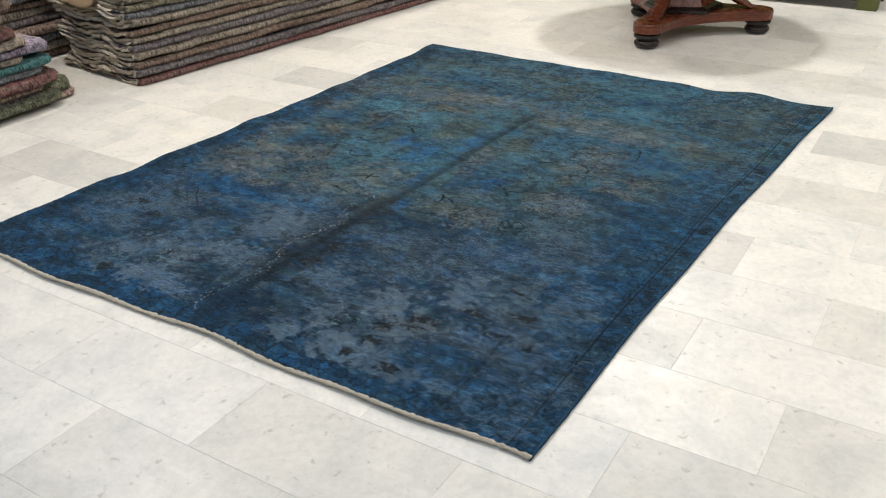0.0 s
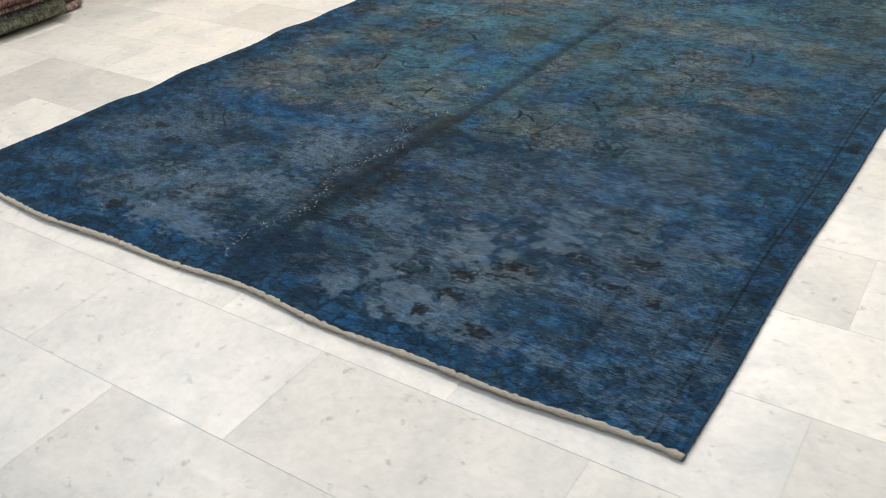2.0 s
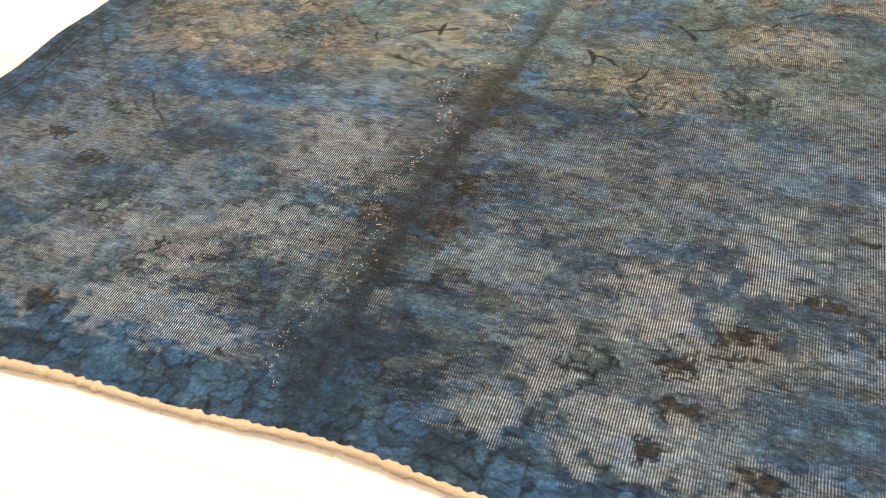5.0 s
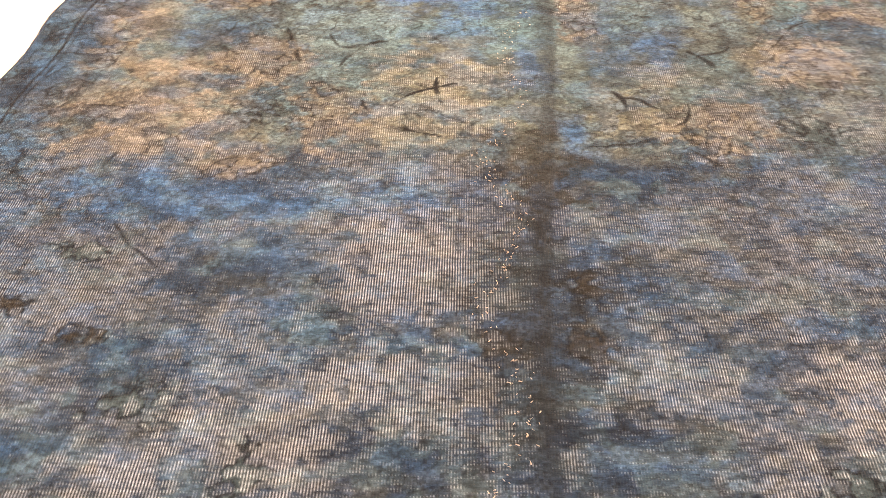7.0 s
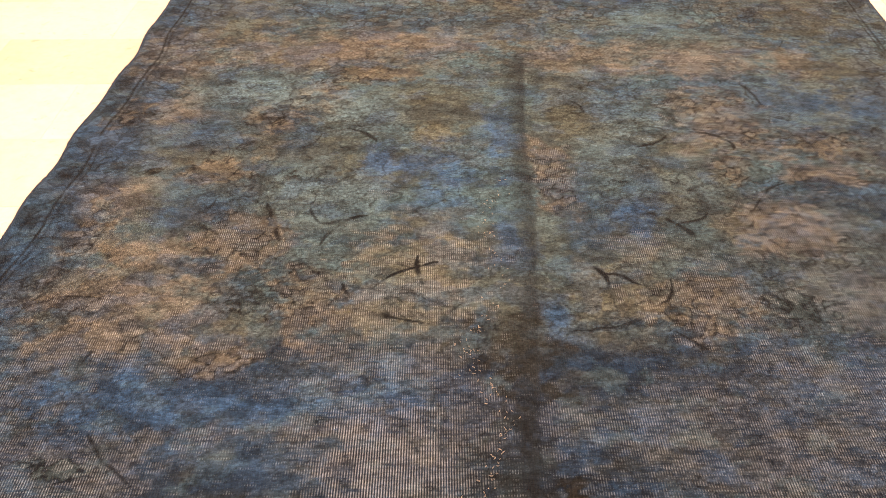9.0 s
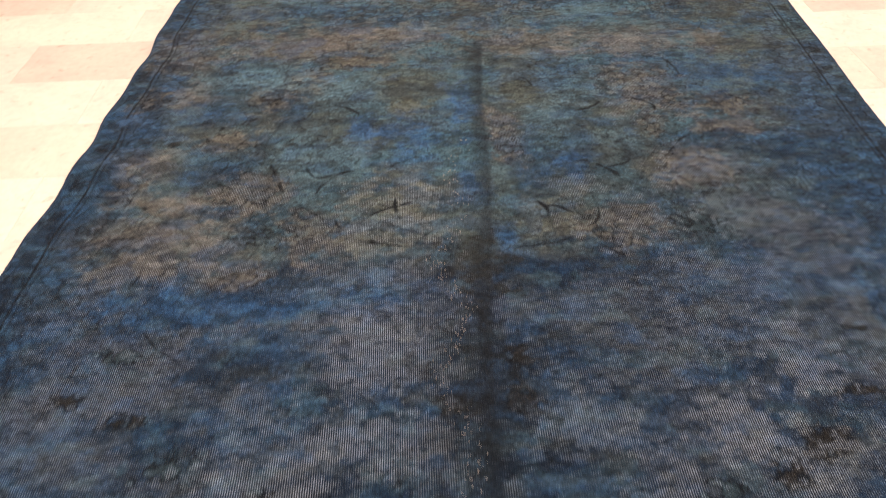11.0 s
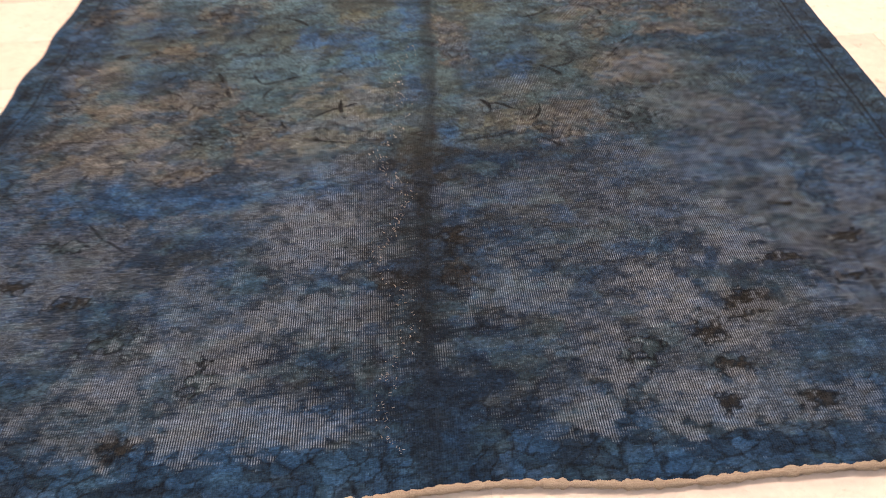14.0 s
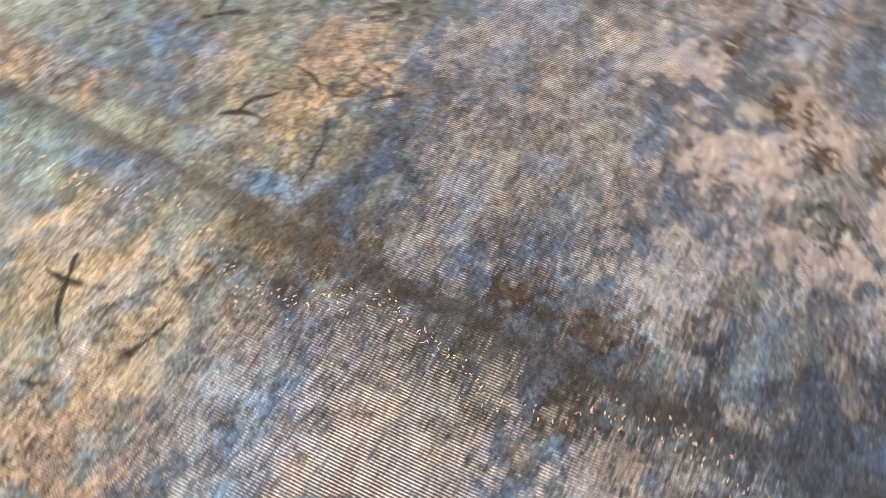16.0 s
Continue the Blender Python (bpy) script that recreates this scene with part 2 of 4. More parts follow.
EBONISED = wood_material("ebonised_wood", (0.006, 0.005, 0.005), (0.018, 0.013, 0.011), 0.14)
GREEN = paint_material("olive_green_paint", (0.055, 0.062, 0.012), (0.085, 0.095, 0.022))
WHITE = paint_material("white_enamel", (0.72, 0.72, 0.70), (0.8, 0.8, 0.78), 0.35)
GLOW = glow_material()

# ---- the room ----
def build_room():
    x0, x1, y0, y1 = ROOM
    t = 0.15
    for name, b in (("wall_west", (x0 - t, x0, y0, y1)), ("wall_east", (x1, x1 + t, y0, y1)), ("wall_south", (x0 - t, x1 + t, y0 - t, y0)), ("wall_north", (x0 - t, x1 + t, y1, y1 + t))):
        tagged(obj(name, box_bm(*b, 0.0, CEILING), WALL), "plain warm white plastered showroom wall", "wall", kind="structure")
    tagged(obj("ceiling", box_bm(x0 - t, x1 + t, y0 - t, y1 + t, CEILING, CEILING + 0.12), CEIL), "plain white plastered ceiling with round lamps", "ceiling", kind="structure")


def build_lamps():
    ring = [(0.205, -0.012), (0.215, -0.02), (0.2, -0.03), (0.17, -0.028), (0.165, -0.01)]
    first = None
    for i in range(3):
        for j in range(3):
            x, y = -2.2 + 2.4 * i, -1.9 + 3.1 * j
            m = pose(x, y, CEILING)
            if first is None:
                first = empty("ceiling_lamp", m, "round white ceiling lamp with a glowing diffuser", "ceiling lamp", "ceiling lamps")
                bm = lathe_bm([(0.21, 0.0)] + ring)
                part("lamp_ring", bm, WHITE, first, smooth=True)
                part("diffuser", lathe_bm([(0.16, -0.004), (0.165, -0.012), (0.12, -0.02), (0.02, -0.022)]), GLOW, first, "warm white glowing diffuser", True)
            else:
                copy_thing(first, m)
            data = bpy.data.lights.new("lamp_light", "AREA")
            data.shape, data.size, data.energy, data.color = "DISK", 0.32, LAMP_POWER * (0.5, 1.0, 1.45)[j] * (1.2 if i == 0 else 1.0), (COOL, WARM if i == 0 else LAMP_COLOUR, WARM if i == 0 else LAMP_COLOUR)[j]
            light = new("lamp_light", data)
            light.matrix_basis = pose(x, y, CEILING - 0.04)


# ---- the blue rug ----
def lattice(seed, n=64):
    return np.random.RandomState(seed).rand(n, n)


def vnoise(x, y, scale, seed):
    """Smooth value noise; scale is the size of a cell in metres."""
    g = lattice(seed)
    x, y = x / scale, y / scale
    i, j = np.floor(x).astype(int), np.floor(y).astype(int)
    fx, fy = x - i, y - j
    fx, fy = fx * fx * (3 - 2 * fx), fy * fy * (3 - 2 * fy)
    a, b, c, d = g[i % 64, j % 64], g[(i + 1) % 64, j % 64], g[i % 64, (j + 1) % 64], g[(i + 1) % 64, (j + 1) % 64]
    return (a * (1 - fx) + b * fx) * (1 - fy) + (c * (1 - fx) + d * fx) * fy


def fbm(x, y, scale, seed, octaves=4):
    total, amp, out = 0.0, 1.0, 0.0
    for k in range(octaves):
        out = out + amp * vnoise(x + 3.7 * k, y - 1.9 * k, scale / 2**k, seed + k)
        total += amp
        amp *= 0.55
    return out / total


def step(a, b, v):
    t = np.clip((v - a) / (b - a), 0, 1)
    return t * t * (3 - 2 * t)


AXIS = 0.04  # the pattern mirrors about this line


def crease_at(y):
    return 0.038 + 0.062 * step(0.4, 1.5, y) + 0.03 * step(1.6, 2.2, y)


def left_edge(y):
    return -1.122 + 0.09 * y - 0.0145 * y * y + 0.007 * np.sin(9.5 * y + 0.6) + 0.004 * np.sin(21 * y)


def right_edge(y):
    return 1.176 + 0.014 * y + 0.0125 * y * y + 0.003 * np.sin(7 * y)


def near_edge(x):
    return -0.001 + 0.008 * np.sin(5.5 * x + 1.4) + 0.005 * np.sin(13.0 * x)


def far_edge(x):
    return 2.963 - 0.043 * x + 0.004 * np.sin(6 * x) + 0.004 * np.exp(-(((x - 0.95) / 0.13) ** 2)) - 0.018 * np.exp(-(((x - 0.73) / 0.1) ** 2))


def rug_height(x, y):
    """The lie of the rug on the floor: soft ripples, lifted bumps along its left and far edges, a crease down the middle."""
    h = 0.008 + 0.003 * fbm(x, y, 0.35, 11, 3)
    near_left = np.exp(-(((x + 1.06) / 0.14) ** 2))
    h = h + near_left * (0.016 * np.exp(-(((y - 1.42) / 0.14) ** 2)) + 0.012 * np.exp(-(((y - 0.93) / 0.11) ** 2)) + 0.010 * np.exp(-(((y - 2.05) / 0.15) ** 2)) + 0.008 * np.exp(-(((y - 0.62) / 0.08) ** 2)))
    h = h + np.exp(-(((y - 2.9) / 0.12) ** 2)) * (0.011 * np.exp(-(((x - 0.95) / 0.12) ** 2)) + 0.006 * np.sin(8 * x) ** 2)
    h = h + np.exp(-((y / 0.07) ** 2)) * 0.002 * (1 + np.sin(9.0 * x + 0.5))
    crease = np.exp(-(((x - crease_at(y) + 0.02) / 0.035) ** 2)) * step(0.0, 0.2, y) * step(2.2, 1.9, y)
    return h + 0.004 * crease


def cells(x, y, size, seed):
    """Ragged cells: how near a point is to its cell's rim (0 at the rim), and the cell's own random tone."""
    g, h, tones = lattice(seed), lattice(seed + 1), lattice(seed + 2)
    x, y = x / size, y / size
    i, j = np.floor(x).astype(int), np.floor(y).astype(int)
    first, second, tone = np.full(x.shape, 9.0), np.full(x.shape, 9.0), np.zeros(x.shape)
    for di in (-1, 0, 1):
        for dj in (-1, 0, 1):
            a, b = (i + di) % 64, (j + dj) % 64
            dist = np.hypot(i + di + g[a, b] - x, (j + dj + h[a, b] - y) * 1.25)
            closer = dist < first
            second = np.where(closer, first, np.minimum(second, dist))
            tone = np.where(closer, tones[a, b], tone)
            first = np.where(closer, dist, first)
    return second - first, tone


class Dye:
    """The rug's colours and wear over a grid of points."""

    def __init__(self, x, y):
        self.x, self.y = x, y
        wx = x + 0.05 * (fbm(x, y, 0.18, 31) - 0.5)
        wy = y + 0.05 * (fbm(x, y, 0.18, 37) - 0.5)
        self.wx, self.wy = wx, wy
        self.ragged = fbm(x, y, 0.06, 5, 4)
        self.torn = fbm(x * 0.8, y, 0.018, 15, 3)
        self.streak = fbm(x * 0.16, y, 0.045, 9, 4)
        self.rgb = np.zeros((*x.shape, 3))
        self.wear = np.zeros(x.shape)
        self.leafy = np.zeros(x.shape)

    def blend(self, mask, colour):
        self.rgb += np.clip(mask, 0, 1)[..., None] * (np.array(colour) - self.rgb)

    def spot(self, cx, cy, rx, ry, soft=0.45, rag=0.9):
        """A ragged patch, 1 inside, fading out past its radii."""
        d = (np.abs((self.wx - cx) / rx) ** 3 + np.abs((self.wy - cy) / ry) ** 3) ** (1 / 3)
        d = d + rag * (1.1 * (self.ragged - 0.5) + 0.9 * (self.streak - 0.5) + 1.6 * (self.torn - 0.5))
        soft = 0.65 * soft
        return step(1.0 + soft, 1.0 - soft, d)

    def mottle(self, stretch, scale, seed, level):
        """Cloudy areas with edges torn along the rows of knots."""
        v = fbm(self.x * stretch, self.y, scale, seed) + 0.22 * (self.torn - 0.5) + 0.18 * (self.streak - 0.5)
        return step(level - 0.05, level + 0.05, v)

    def patch(self, colour, strength, *places, leafy=False):
        for cx, cy, rx, ry in places:
            mask = self.spot(cx, cy, rx, ry)
            self.blend(strength * mask, colour)
            if leafy:
                self.leafy = np.maximum(self.leafy, mask)

    def soft(self, colour, strength, *places):
        """Patches that fade slowly into their neighbours."""
        for cx, cy, rx, ry in places:
            self.blend(strength * self.spot(cx, cy, 1.1 * rx, 1.1 * ry, 1.1, 1.1), colour)

    def worn(self, strength, *places):
        for cx, cy, rx, ry in places:
            self.wear = np.maximum(self.wear, strength * self.spot(cx, cy, 1.1 * rx, 1.1 * ry, 0.8, 1.3))

    def leaf(self, colour, strength, x0, y0, x1, y1, bow, width):
        """A bowed stroke, thick in the middle and pointed at its ends: stems, leaves and petal outlines."""
        ax, ay = x1 - x0, y1 - y0
        size = math.hypot(ax, ay)
        box = (np.abs(self.wx - (x0 + x1) / 2) < size) & (np.abs(self.wy - (y0 + y1) / 2) < size)
        if not box.any():
            return
        px, py = self.wx[box] - x0, self.wy[box] - y0
        u = (px * ax + py * ay) / size**2
        v = (py * ax - px * ay) / size - bow * 4 * u * (1 - u)
        w = 0.72 * width * np.sqrt(np.clip(1 - (2 * u - 1) ** 2, 0, 1)) + 1e-5
        mask = step(1.15, 0.6, np.abs(v) / w) * (u > 0) * (u < 1) * step(0.28, 0.46, self.ragged[box])
        self.rgb[box] += (strength * mask)[..., None] * (np.array(colour) - self.rgb[box])
        self.wear[box] *= 1 - 0.8 * mask

    def strokes(self, strength, *strokes):
        for stroke in strokes:
            self.leaf(DARK, strength, *stroke)

    def leaves(self, strength, *strokes):
        """The same strokes on both sides of the pattern's axis."""
        for x0, y0, x1, y1, bow, width in strokes:
            self.leaf(DARK, strength, x0, y0, x1, y1, bow, width)
            self.leaf(DARK, strength, 2 * AXIS - x0, y0, 2 * AXIS - x1, y1, -bow, width)

    def blossom(self, colour, *places):
        """A dark flower that kept its pile, with a coloured heart."""
        for cx, cy, rx, ry in places:
            rx, ry = 0.8 * rx, 0.85 * ry
            a = np.arctan2((self.wy - cy) / ry, (self.wx - cx) / rx)
            r = np.hypot((self.wx - cx) / rx, (self.wy - cy) / ry) / (0.95 + 0.35 * np.abs(np.cos(2.5 * a + 9 * cx)))
            r = r + 4.2 * (self.torn - 0.5) + 2.6 * (self.ragged - 0.5)
            body = step(1.2, 0.8, r) * step(0.30, 0.44, self.torn + 0.4 * (self.ragged - 0.5))
            self.blend(0.85 * body, DARK)
            self.blend(0.45 * step(0.7, 0.4, r), colour)
            self.wear *= 1 - 0.8 * body


BLUE, DEEP, TEAL = (0.010, 0.044, 0.095), (0.0045, 0.0165, 0.036), (0.032, 0.089, 0.124)
BRIGHT, AQUA = (0.013, 0.070, 0.172), (0.052, 0.122, 0.168)
OLIVE, GOLD, PEACH, TAN_DYE = (0.046, 0.062, 0.055), (0.084, 0.100, 0.079), (0.094, 0.104, 0.101), (0.080, 0.086, 0.075)
DARK, MAUVE, SLATE, SOIL = (0.0028, 0.0055, 0.0085), (0.026, 0.036, 0.056), (0.009, 0.028, 0.057), (0.0055, 0.0078, 0.009)


def paint_rug(x, y):
    d = Dye(x, y)
    m = np.abs(x - AXIS)
    left, right = x - left_edge(y), right_edge(y) - x
    side = np.minimum(left, right)
    # the ground: navy and slate at the cord end, teal and olive beyond, blue borders
    far = step(0.86, 1.16, y + 0.12 * (d.streak - 0.5) + 0.10 * (d.ragged - 0.5))
    d.rgb[:] = SLATE
    d.blend(0.55 * d.mottle(0.3, 0.20, 41, 0.52), BLUE)
    d.blend(0.25 * d.mottle(0.3, 0.16, 47, 0.60), MAUVE)
    d.blend(0.95 * far, TEAL)
    d.blend(0.50 * far * d.mottle(0.6, 0.22, 51, 0.50), OLIVE)
    d.blend(0.40 * far * d.mottle(0.5, 0.15, 53, 0.58), BLUE)
    d.blend(0.20 * far * d.mottle(0.5, 0.18, 55, 0.60), TAN_DYE)
    d.blend(0.75 * step(0.24, 0.10, left + 0.10 * (d.ragged - 0.5)), BLUE)
    d.blend(0.70 * step(0.30, 0.20, right + 0.10 * (d.ragged - 0.5)) * step(2.2, 1.5, y), BLUE)
    d.blend(0.80 * step(0.26, 0.14, y + 0.05 * (d.ragged - 0.5)), BLUE)
    d.blend(0.45 * step(0.12, 0.05, far_edge(x) - y), AQUA)
    # the medallion
    ang, rad = np.arctan2(d.wy - 1.53, d.wx - AXIS), np.hypot(d.wx - AXIS, (d.wy - 1.53) * 1.08)
    edge = 0.52 * (1 + 0.06 * np.abs(np.cos(4 * ang)))
    med = step(0.03, -0.03, rad - edge)
    ring = step(-0.01, 0.02, rad - edge) * step(0.24, 0.16, rad - edge + 0.25 * (d.ragged - 0.5)) * step(0.9, 1.02, y)
    d.blend(0.6 * med, TEAL)
    d.blend(0.5 * med * d.mottle(0.5, 0.12, 59, 0.52), OLIVE)
    # faded dye: soft peach bands, tan leafy ground, olive and gold lobes
    d.soft(PEACH, 0.80, (-0.42, 2.18, 0.25, 0.096), (-0.79, 1.83, 0.06, 0.091), (-0.84, 1.43, 0.07, 0.07), (-0.69, 1.16, 0.10, 0.09), (-0.82, 1.13, 0.09, 0.06), (0.31, 2.16, 0.18, 0.09))
    d.soft(PEACH, 0.70, (0.62, 2.13, 0.17, 0.08), (0.91, 2.09, 0.05, 0.07), (-0.21, 2.26, 0.25, 0.08), (-0.87, 2.16, 0.11, 0.14), (-0.93, 1.67, 0.03, 0.054), (-0.66, 1.05, 0.20, 0.07))
    d.patch(TAN_DYE, 0.75, (-0.53, 1.8, 0.07, 0.07), (-0.44, 1.93, 0.08, 0.08), (-0.3, 2.03, 0.12, 0.052), (-0.63, 1.55, 0.07, 0.06), (-0.52, 1.27, 0.09, 0.09), (-0.36, 1.1, 0.07, 0.10), leafy=True)
    d.patch(TAN_DYE, 0.75, (0.16, 1.53, 0.05, 0.129), (0.85, 1.64, 0.1, 0.06), (0.8, 1.5, 0.1, 0.036), (0.63, 1.3, 0.08, 0.11), (0.4, 1.06, 0.1, 0.074), (0.62, 1.77, 0.11, 0.15), leafy=True)
    d.patch(TAN_DYE, 0.60, (-0.91, 1.8, 0.05, 0.074), (0.58, 1.52, 0.05, 0.049), (-0.85, 1.28, 0.05, 0.06), (0.4, 0.98, 0.06, 0.05), (-0.52, 0.91, 0.08, 0.04), (-0.71, 0.98, 0.14, 0.052), leafy=True)
    d.patch(GOLD, 0.65, (-0.15, 1.14, 0.13, 0.135), (0.25, 1.11, 0.1, 0.094), (-0.14, 1.32, 0.07, 0.062), (-0.11, 1.7, 0.05, 0.056), (0.53, 1.32, 0.05, 0.062))
    d.patch(OLIVE, 0.65, (-0.28, 1.55, 0.11, 0.074), (-0.09, 1.87, 0.12, 0.11), (0.24, 1.83, 0.07, 0.15), (0.49, 1.55, 0.09, 0.18), (-0.4, 1.66, 0.12, 0.095), (1.05, 2.33, 0.16, 0.126), (1.04, 2.04, 0.1, 0.088))
    d.patch(OLIVE, 0.60, (0.04, 1.02, 0.05, 0.094), (0.25, 0.97, 0.06, 0.045), (-0.48, 1.05, 0.05, 0.065), (0.98, 2.62, 0.24, 0.22), (-0.76, 2.62, 0.16, 0.24), (0.12, 2.5, 0.07, 0.25), (-0.2, 2.72, 0.3, 0.07))
    # blues that kept their dye
    d.soft(BLUE, 0.80, (-0.7, 1.71, 0.09, 0.06), (-0.95, 1.66, 0.08, 0.094), (-0.63, 1.39, 0.08, 0.06), (0.39, 1.85, 0.07, 0.093), (0.35, 1.45, 0.04, 0.092), (0.79, 1.43, 0.11, 0.05), (0.81, 1.84, 0.15, 0.11), (0.99, 1.8, 0.07, 0.09))
    d.soft(BLUE, 0.75, (-0.67, 1.96, 0.06, 0.083), (-0.98, 1.25, 0.06, 0.2), (0.23, 1.37, 0.05, 0.107), (-0.46, 1.7, 0.03, 0.083), (1.0, 1.2, 0.1, 0.2), (-0.4, 2.48, 0.2, 0.05), (0.5, 2.55, 0.2, 0.06))
    d.soft(BRIGHT, 0.80, (-0.24, 1.57, 0.04, 0.076), (-0.12, 1.57, 0.06, 0.069), (-0.11, 1.43, 0.04, 0.045), (0.33, 1.34, 0.03, 0.053))
    d.soft(BRIGHT, 0.75, (0.05, 1.69, 0.03, 0.125), (0.04, 1.27, 0.03, 0.069), (-0.56, 0.81, 0.22, 0.06), (-0.22, 0.83, 0.12, 0.04), (0.12, 1.03, 0.02, 0.048), (0.12, 0.7, 0.02, 0.028))
    d.soft(AQUA, 0.75, (-0.53, 1.95, 0.1, 0.09), (-0.43, 1.5, 0.05, 0.095), (0.3, 1.58, 0.05, 0.101), (-0.32, 1.45, 0.07, 0.069), (0.43, 1.81, 0.09, 0.075), (-0.6, 1.96, 0.11, 0.05), (-0.29, 1.83, 0.08, 0.076))
    d.soft(AQUA, 0.50, (0.48, 1.49, 0.05, 0.059), (-0.35, 2.55, 0.2, 0.09), (0.42, 2.4, 0.24, 0.08), (0.5, 2.78, 0.5, 0.05), (-0.5, 2.82, 0.4, 0.05))
    d.patch(BLUE, 0.75, (-0.43, 0.66, 0.15, 0.09), (0.76, 0.24, 0.12, 0.064), (-0.78, 0.4, 0.10, 0.10), (-0.59, 0.44, 0.07, 0.039), (0.9, 0.73, 0.04, 0.11), (-0.91, 0.68, 0.06, 0.17))
    d.patch(DEEP, 0.80, (0.2, 0.88, 0.09, 0.06), (0.19, 0.28, 0.12, 0.074), (0.06, 0.17, 0.16, 0.07), (-0.15, 0.27, 0.1, 0.045), (0.18, 0.69, 0.07, 0.096), (-0.46, 0.62, 0.10, 0.06), (0.30, 0.60, 0.10, 0.05))
    d.patch(DEEP, 0.40, (0.45, 0.90, 0.28, 0.07), (0.90, 1.08, 0.16, 0.14), (0.30, 0.72, 0.08, 0.10), (0.62, 0.95, 0.2, 0.05))
    d.patch(DEEP, 0.28, (0.50, 1.30, 0.38, 0.20), (0.95, 1.45, 0.16, 0.2))
    # wear: pile gone, pale threads showing
    d.worn(0.62, (-0.17, 0.66, 0.13, 0.13), (-0.16, 0.44, 0.13, 0.10))
    d.worn(0.62, (-0.38, 0.31, 0.11, 0.084), (-0.51, 0.27, 0.08, 0.045), (-0.25, 0.16, 0.17, 0.047), (0.34, 0.27, 0.06, 0.074))
    d.worn(0.62, (0.49, 0.42, 0.08, 0.093), (0.58, 0.32, 0.10, 0.099), (0.66, 0.58, 0.07, 0.117), (0.30, 0.14, 0.03, 0.059), (0.5, 0.13, 0.07, 0.057), (0.45, 0.19, 0.06, 0.04))
    d.worn(0.36, (-0.19, 0.89, 0.19, 0.086), (0.44, 0.67, 0.18, 0.16), (0.55, 0.78, 0.14, 0.18), (0.80, 0.88, 0.16, 0.10), (0.32, 0.70, 0.08, 0.08))
    d.worn(0.42, (-0.68, 0.56, 0.14, 0.088), (-0.42, 0.46, 0.12, 0.089), (0.89, 0.61, 0.14, 0.18), (0.22, 0.45, 0.10, 0.091), (0.60, 0.14, 0.28, 0.048))
    d.worn(0.42, (0.22, 0.17, 0.07, 0.053), (-0.67, 0.64, 0.09, 0.048), (0.77, 0.37, 0.09, 0.064), (-0.53, 0.18, 0.13, 0.055), (-0.84, 0.52, 0.07, 0.057))
    d.worn(0.34, (-0.14, 1.14, 0.13, 0.158), (-0.52, 1.26, 0.08, 0.078), (-0.34, 1.09, 0.08, 0.113), (-0.69, 0.97, 0.15, 0.10), (0.6, 1.75, 0.11, 0.16), (0.64, 1.29, 0.1, 0.121))
    d.worn(0.32, (0.16, 1.55, 0.05, 0.099), (0.33, 1.22, 0.06, 0.057), (0.41, 1.05, 0.11, 0.114), (0.7, 1.06, 0.14, 0.107), (0.64, 2.11, 0.09, 0.08), (0.02, 0.69, 0.08, 0.107), (0.8, 1.51, 0.1, 0.036), (1.08, 0.22, 0.07, 0.22), (0.98, 0.12, 0.14, 0.09))
    low = step(1.0, 0.8, y) * step(0.1, 0.25, y) * step(0.05, 0.16, side)
    d.wear = np.maximum(d.wear, 0.32 * low * step(0.25, 0.50, fbm(x * 0.4, y, 0.14, 77)))
    for kept in ((-0.56, 0.81, 0.22, 0.055), (-0.44, 0.65, 0.14, 0.08), (-0.59, 0.44, 0.07, 0.04), (0.06, 0.17, 0.14, 0.08), (0.19, 0.28, 0.11, 0.065), (-0.15, 0.27, 0.09, 0.04), (0.78, 0.24, 0.12, 0.055), (0.90, 0.74, 0.03, 0.10), (0.2, 0.86, 0.08, 0.05)):
        d.wear *= 1 - 0.55 * d.spot(*kept)
    # pile standing in islands inside the worn ground, row by row
    islands = d.mottle(0.55, 0.07, 83, 0.56)
    d.wear *= 1 - 0.25 * islands
    d.blend(0.30 * islands * step(1.1, 0.9, y), DEEP)
    d.blend(0.25 * d.wear, SLATE)
    d.blend(0.35 * d.wear * d.mottle(0.4, 0.16, 87, 0.52), MAUVE)
    d.blend(0.35 * d.wear * d.mottle(0.4, 0.18, 91, 0.55), TAN_DYE)
    # small change of colour, knot by knot along the rows
    for seed, scale, colour, amount in ((211, 0.05, DEEP, 0.35), (217, 0.035, OLIVE, 0.2), (223, 0.045, TEAL, 0.25), (229, 0.06, BRIGHT, 0.22), (235, 0.028, DARK, 0.34)):
        d.blend(amount * step(0.55, 0.62, fbm(d.wx * 0.7, d.wy, scale, seed, 4)), colour)
    d.blend(0.45 * step(0.52, 0.62, fbm(x * 0.6, y, 0.022, 151, 3)) * step(1.6, 0.6, y), DEEP)
    d.blend(0.35 * step(0.54, 0.68, fbm(x * 0.4, y, 0.026, 157, 3)) * (0.3 + 0.7 * d.wear), OLIVE)
    # overlapping leaves in the borders, each with its own tone and a dark rim
    near, tone = cells(d.wx + 0.03 * (fbm(x, y, 0.03, 173, 3) - 0.5), d.wy + 0.03 * (fbm(x, y, 0.03, 179, 3) - 0.5), 0.034, 171)
    border = np.maximum(step(0.26, 0.18, y + 0.03 * d.ragged), step(0.24, 0.16, side) * 0.8)
    border = np.maximum(border, step(0.25, 0.17, far_edge(x) - y) * 0.8) * (1 - 0.8 * d.wear)
    d.blend(0.25 * border * step(0.55, 0.75, tone), BRIGHT)
    d.blend(0.55 * border * step(0.40, 0.2, tone), DEEP)
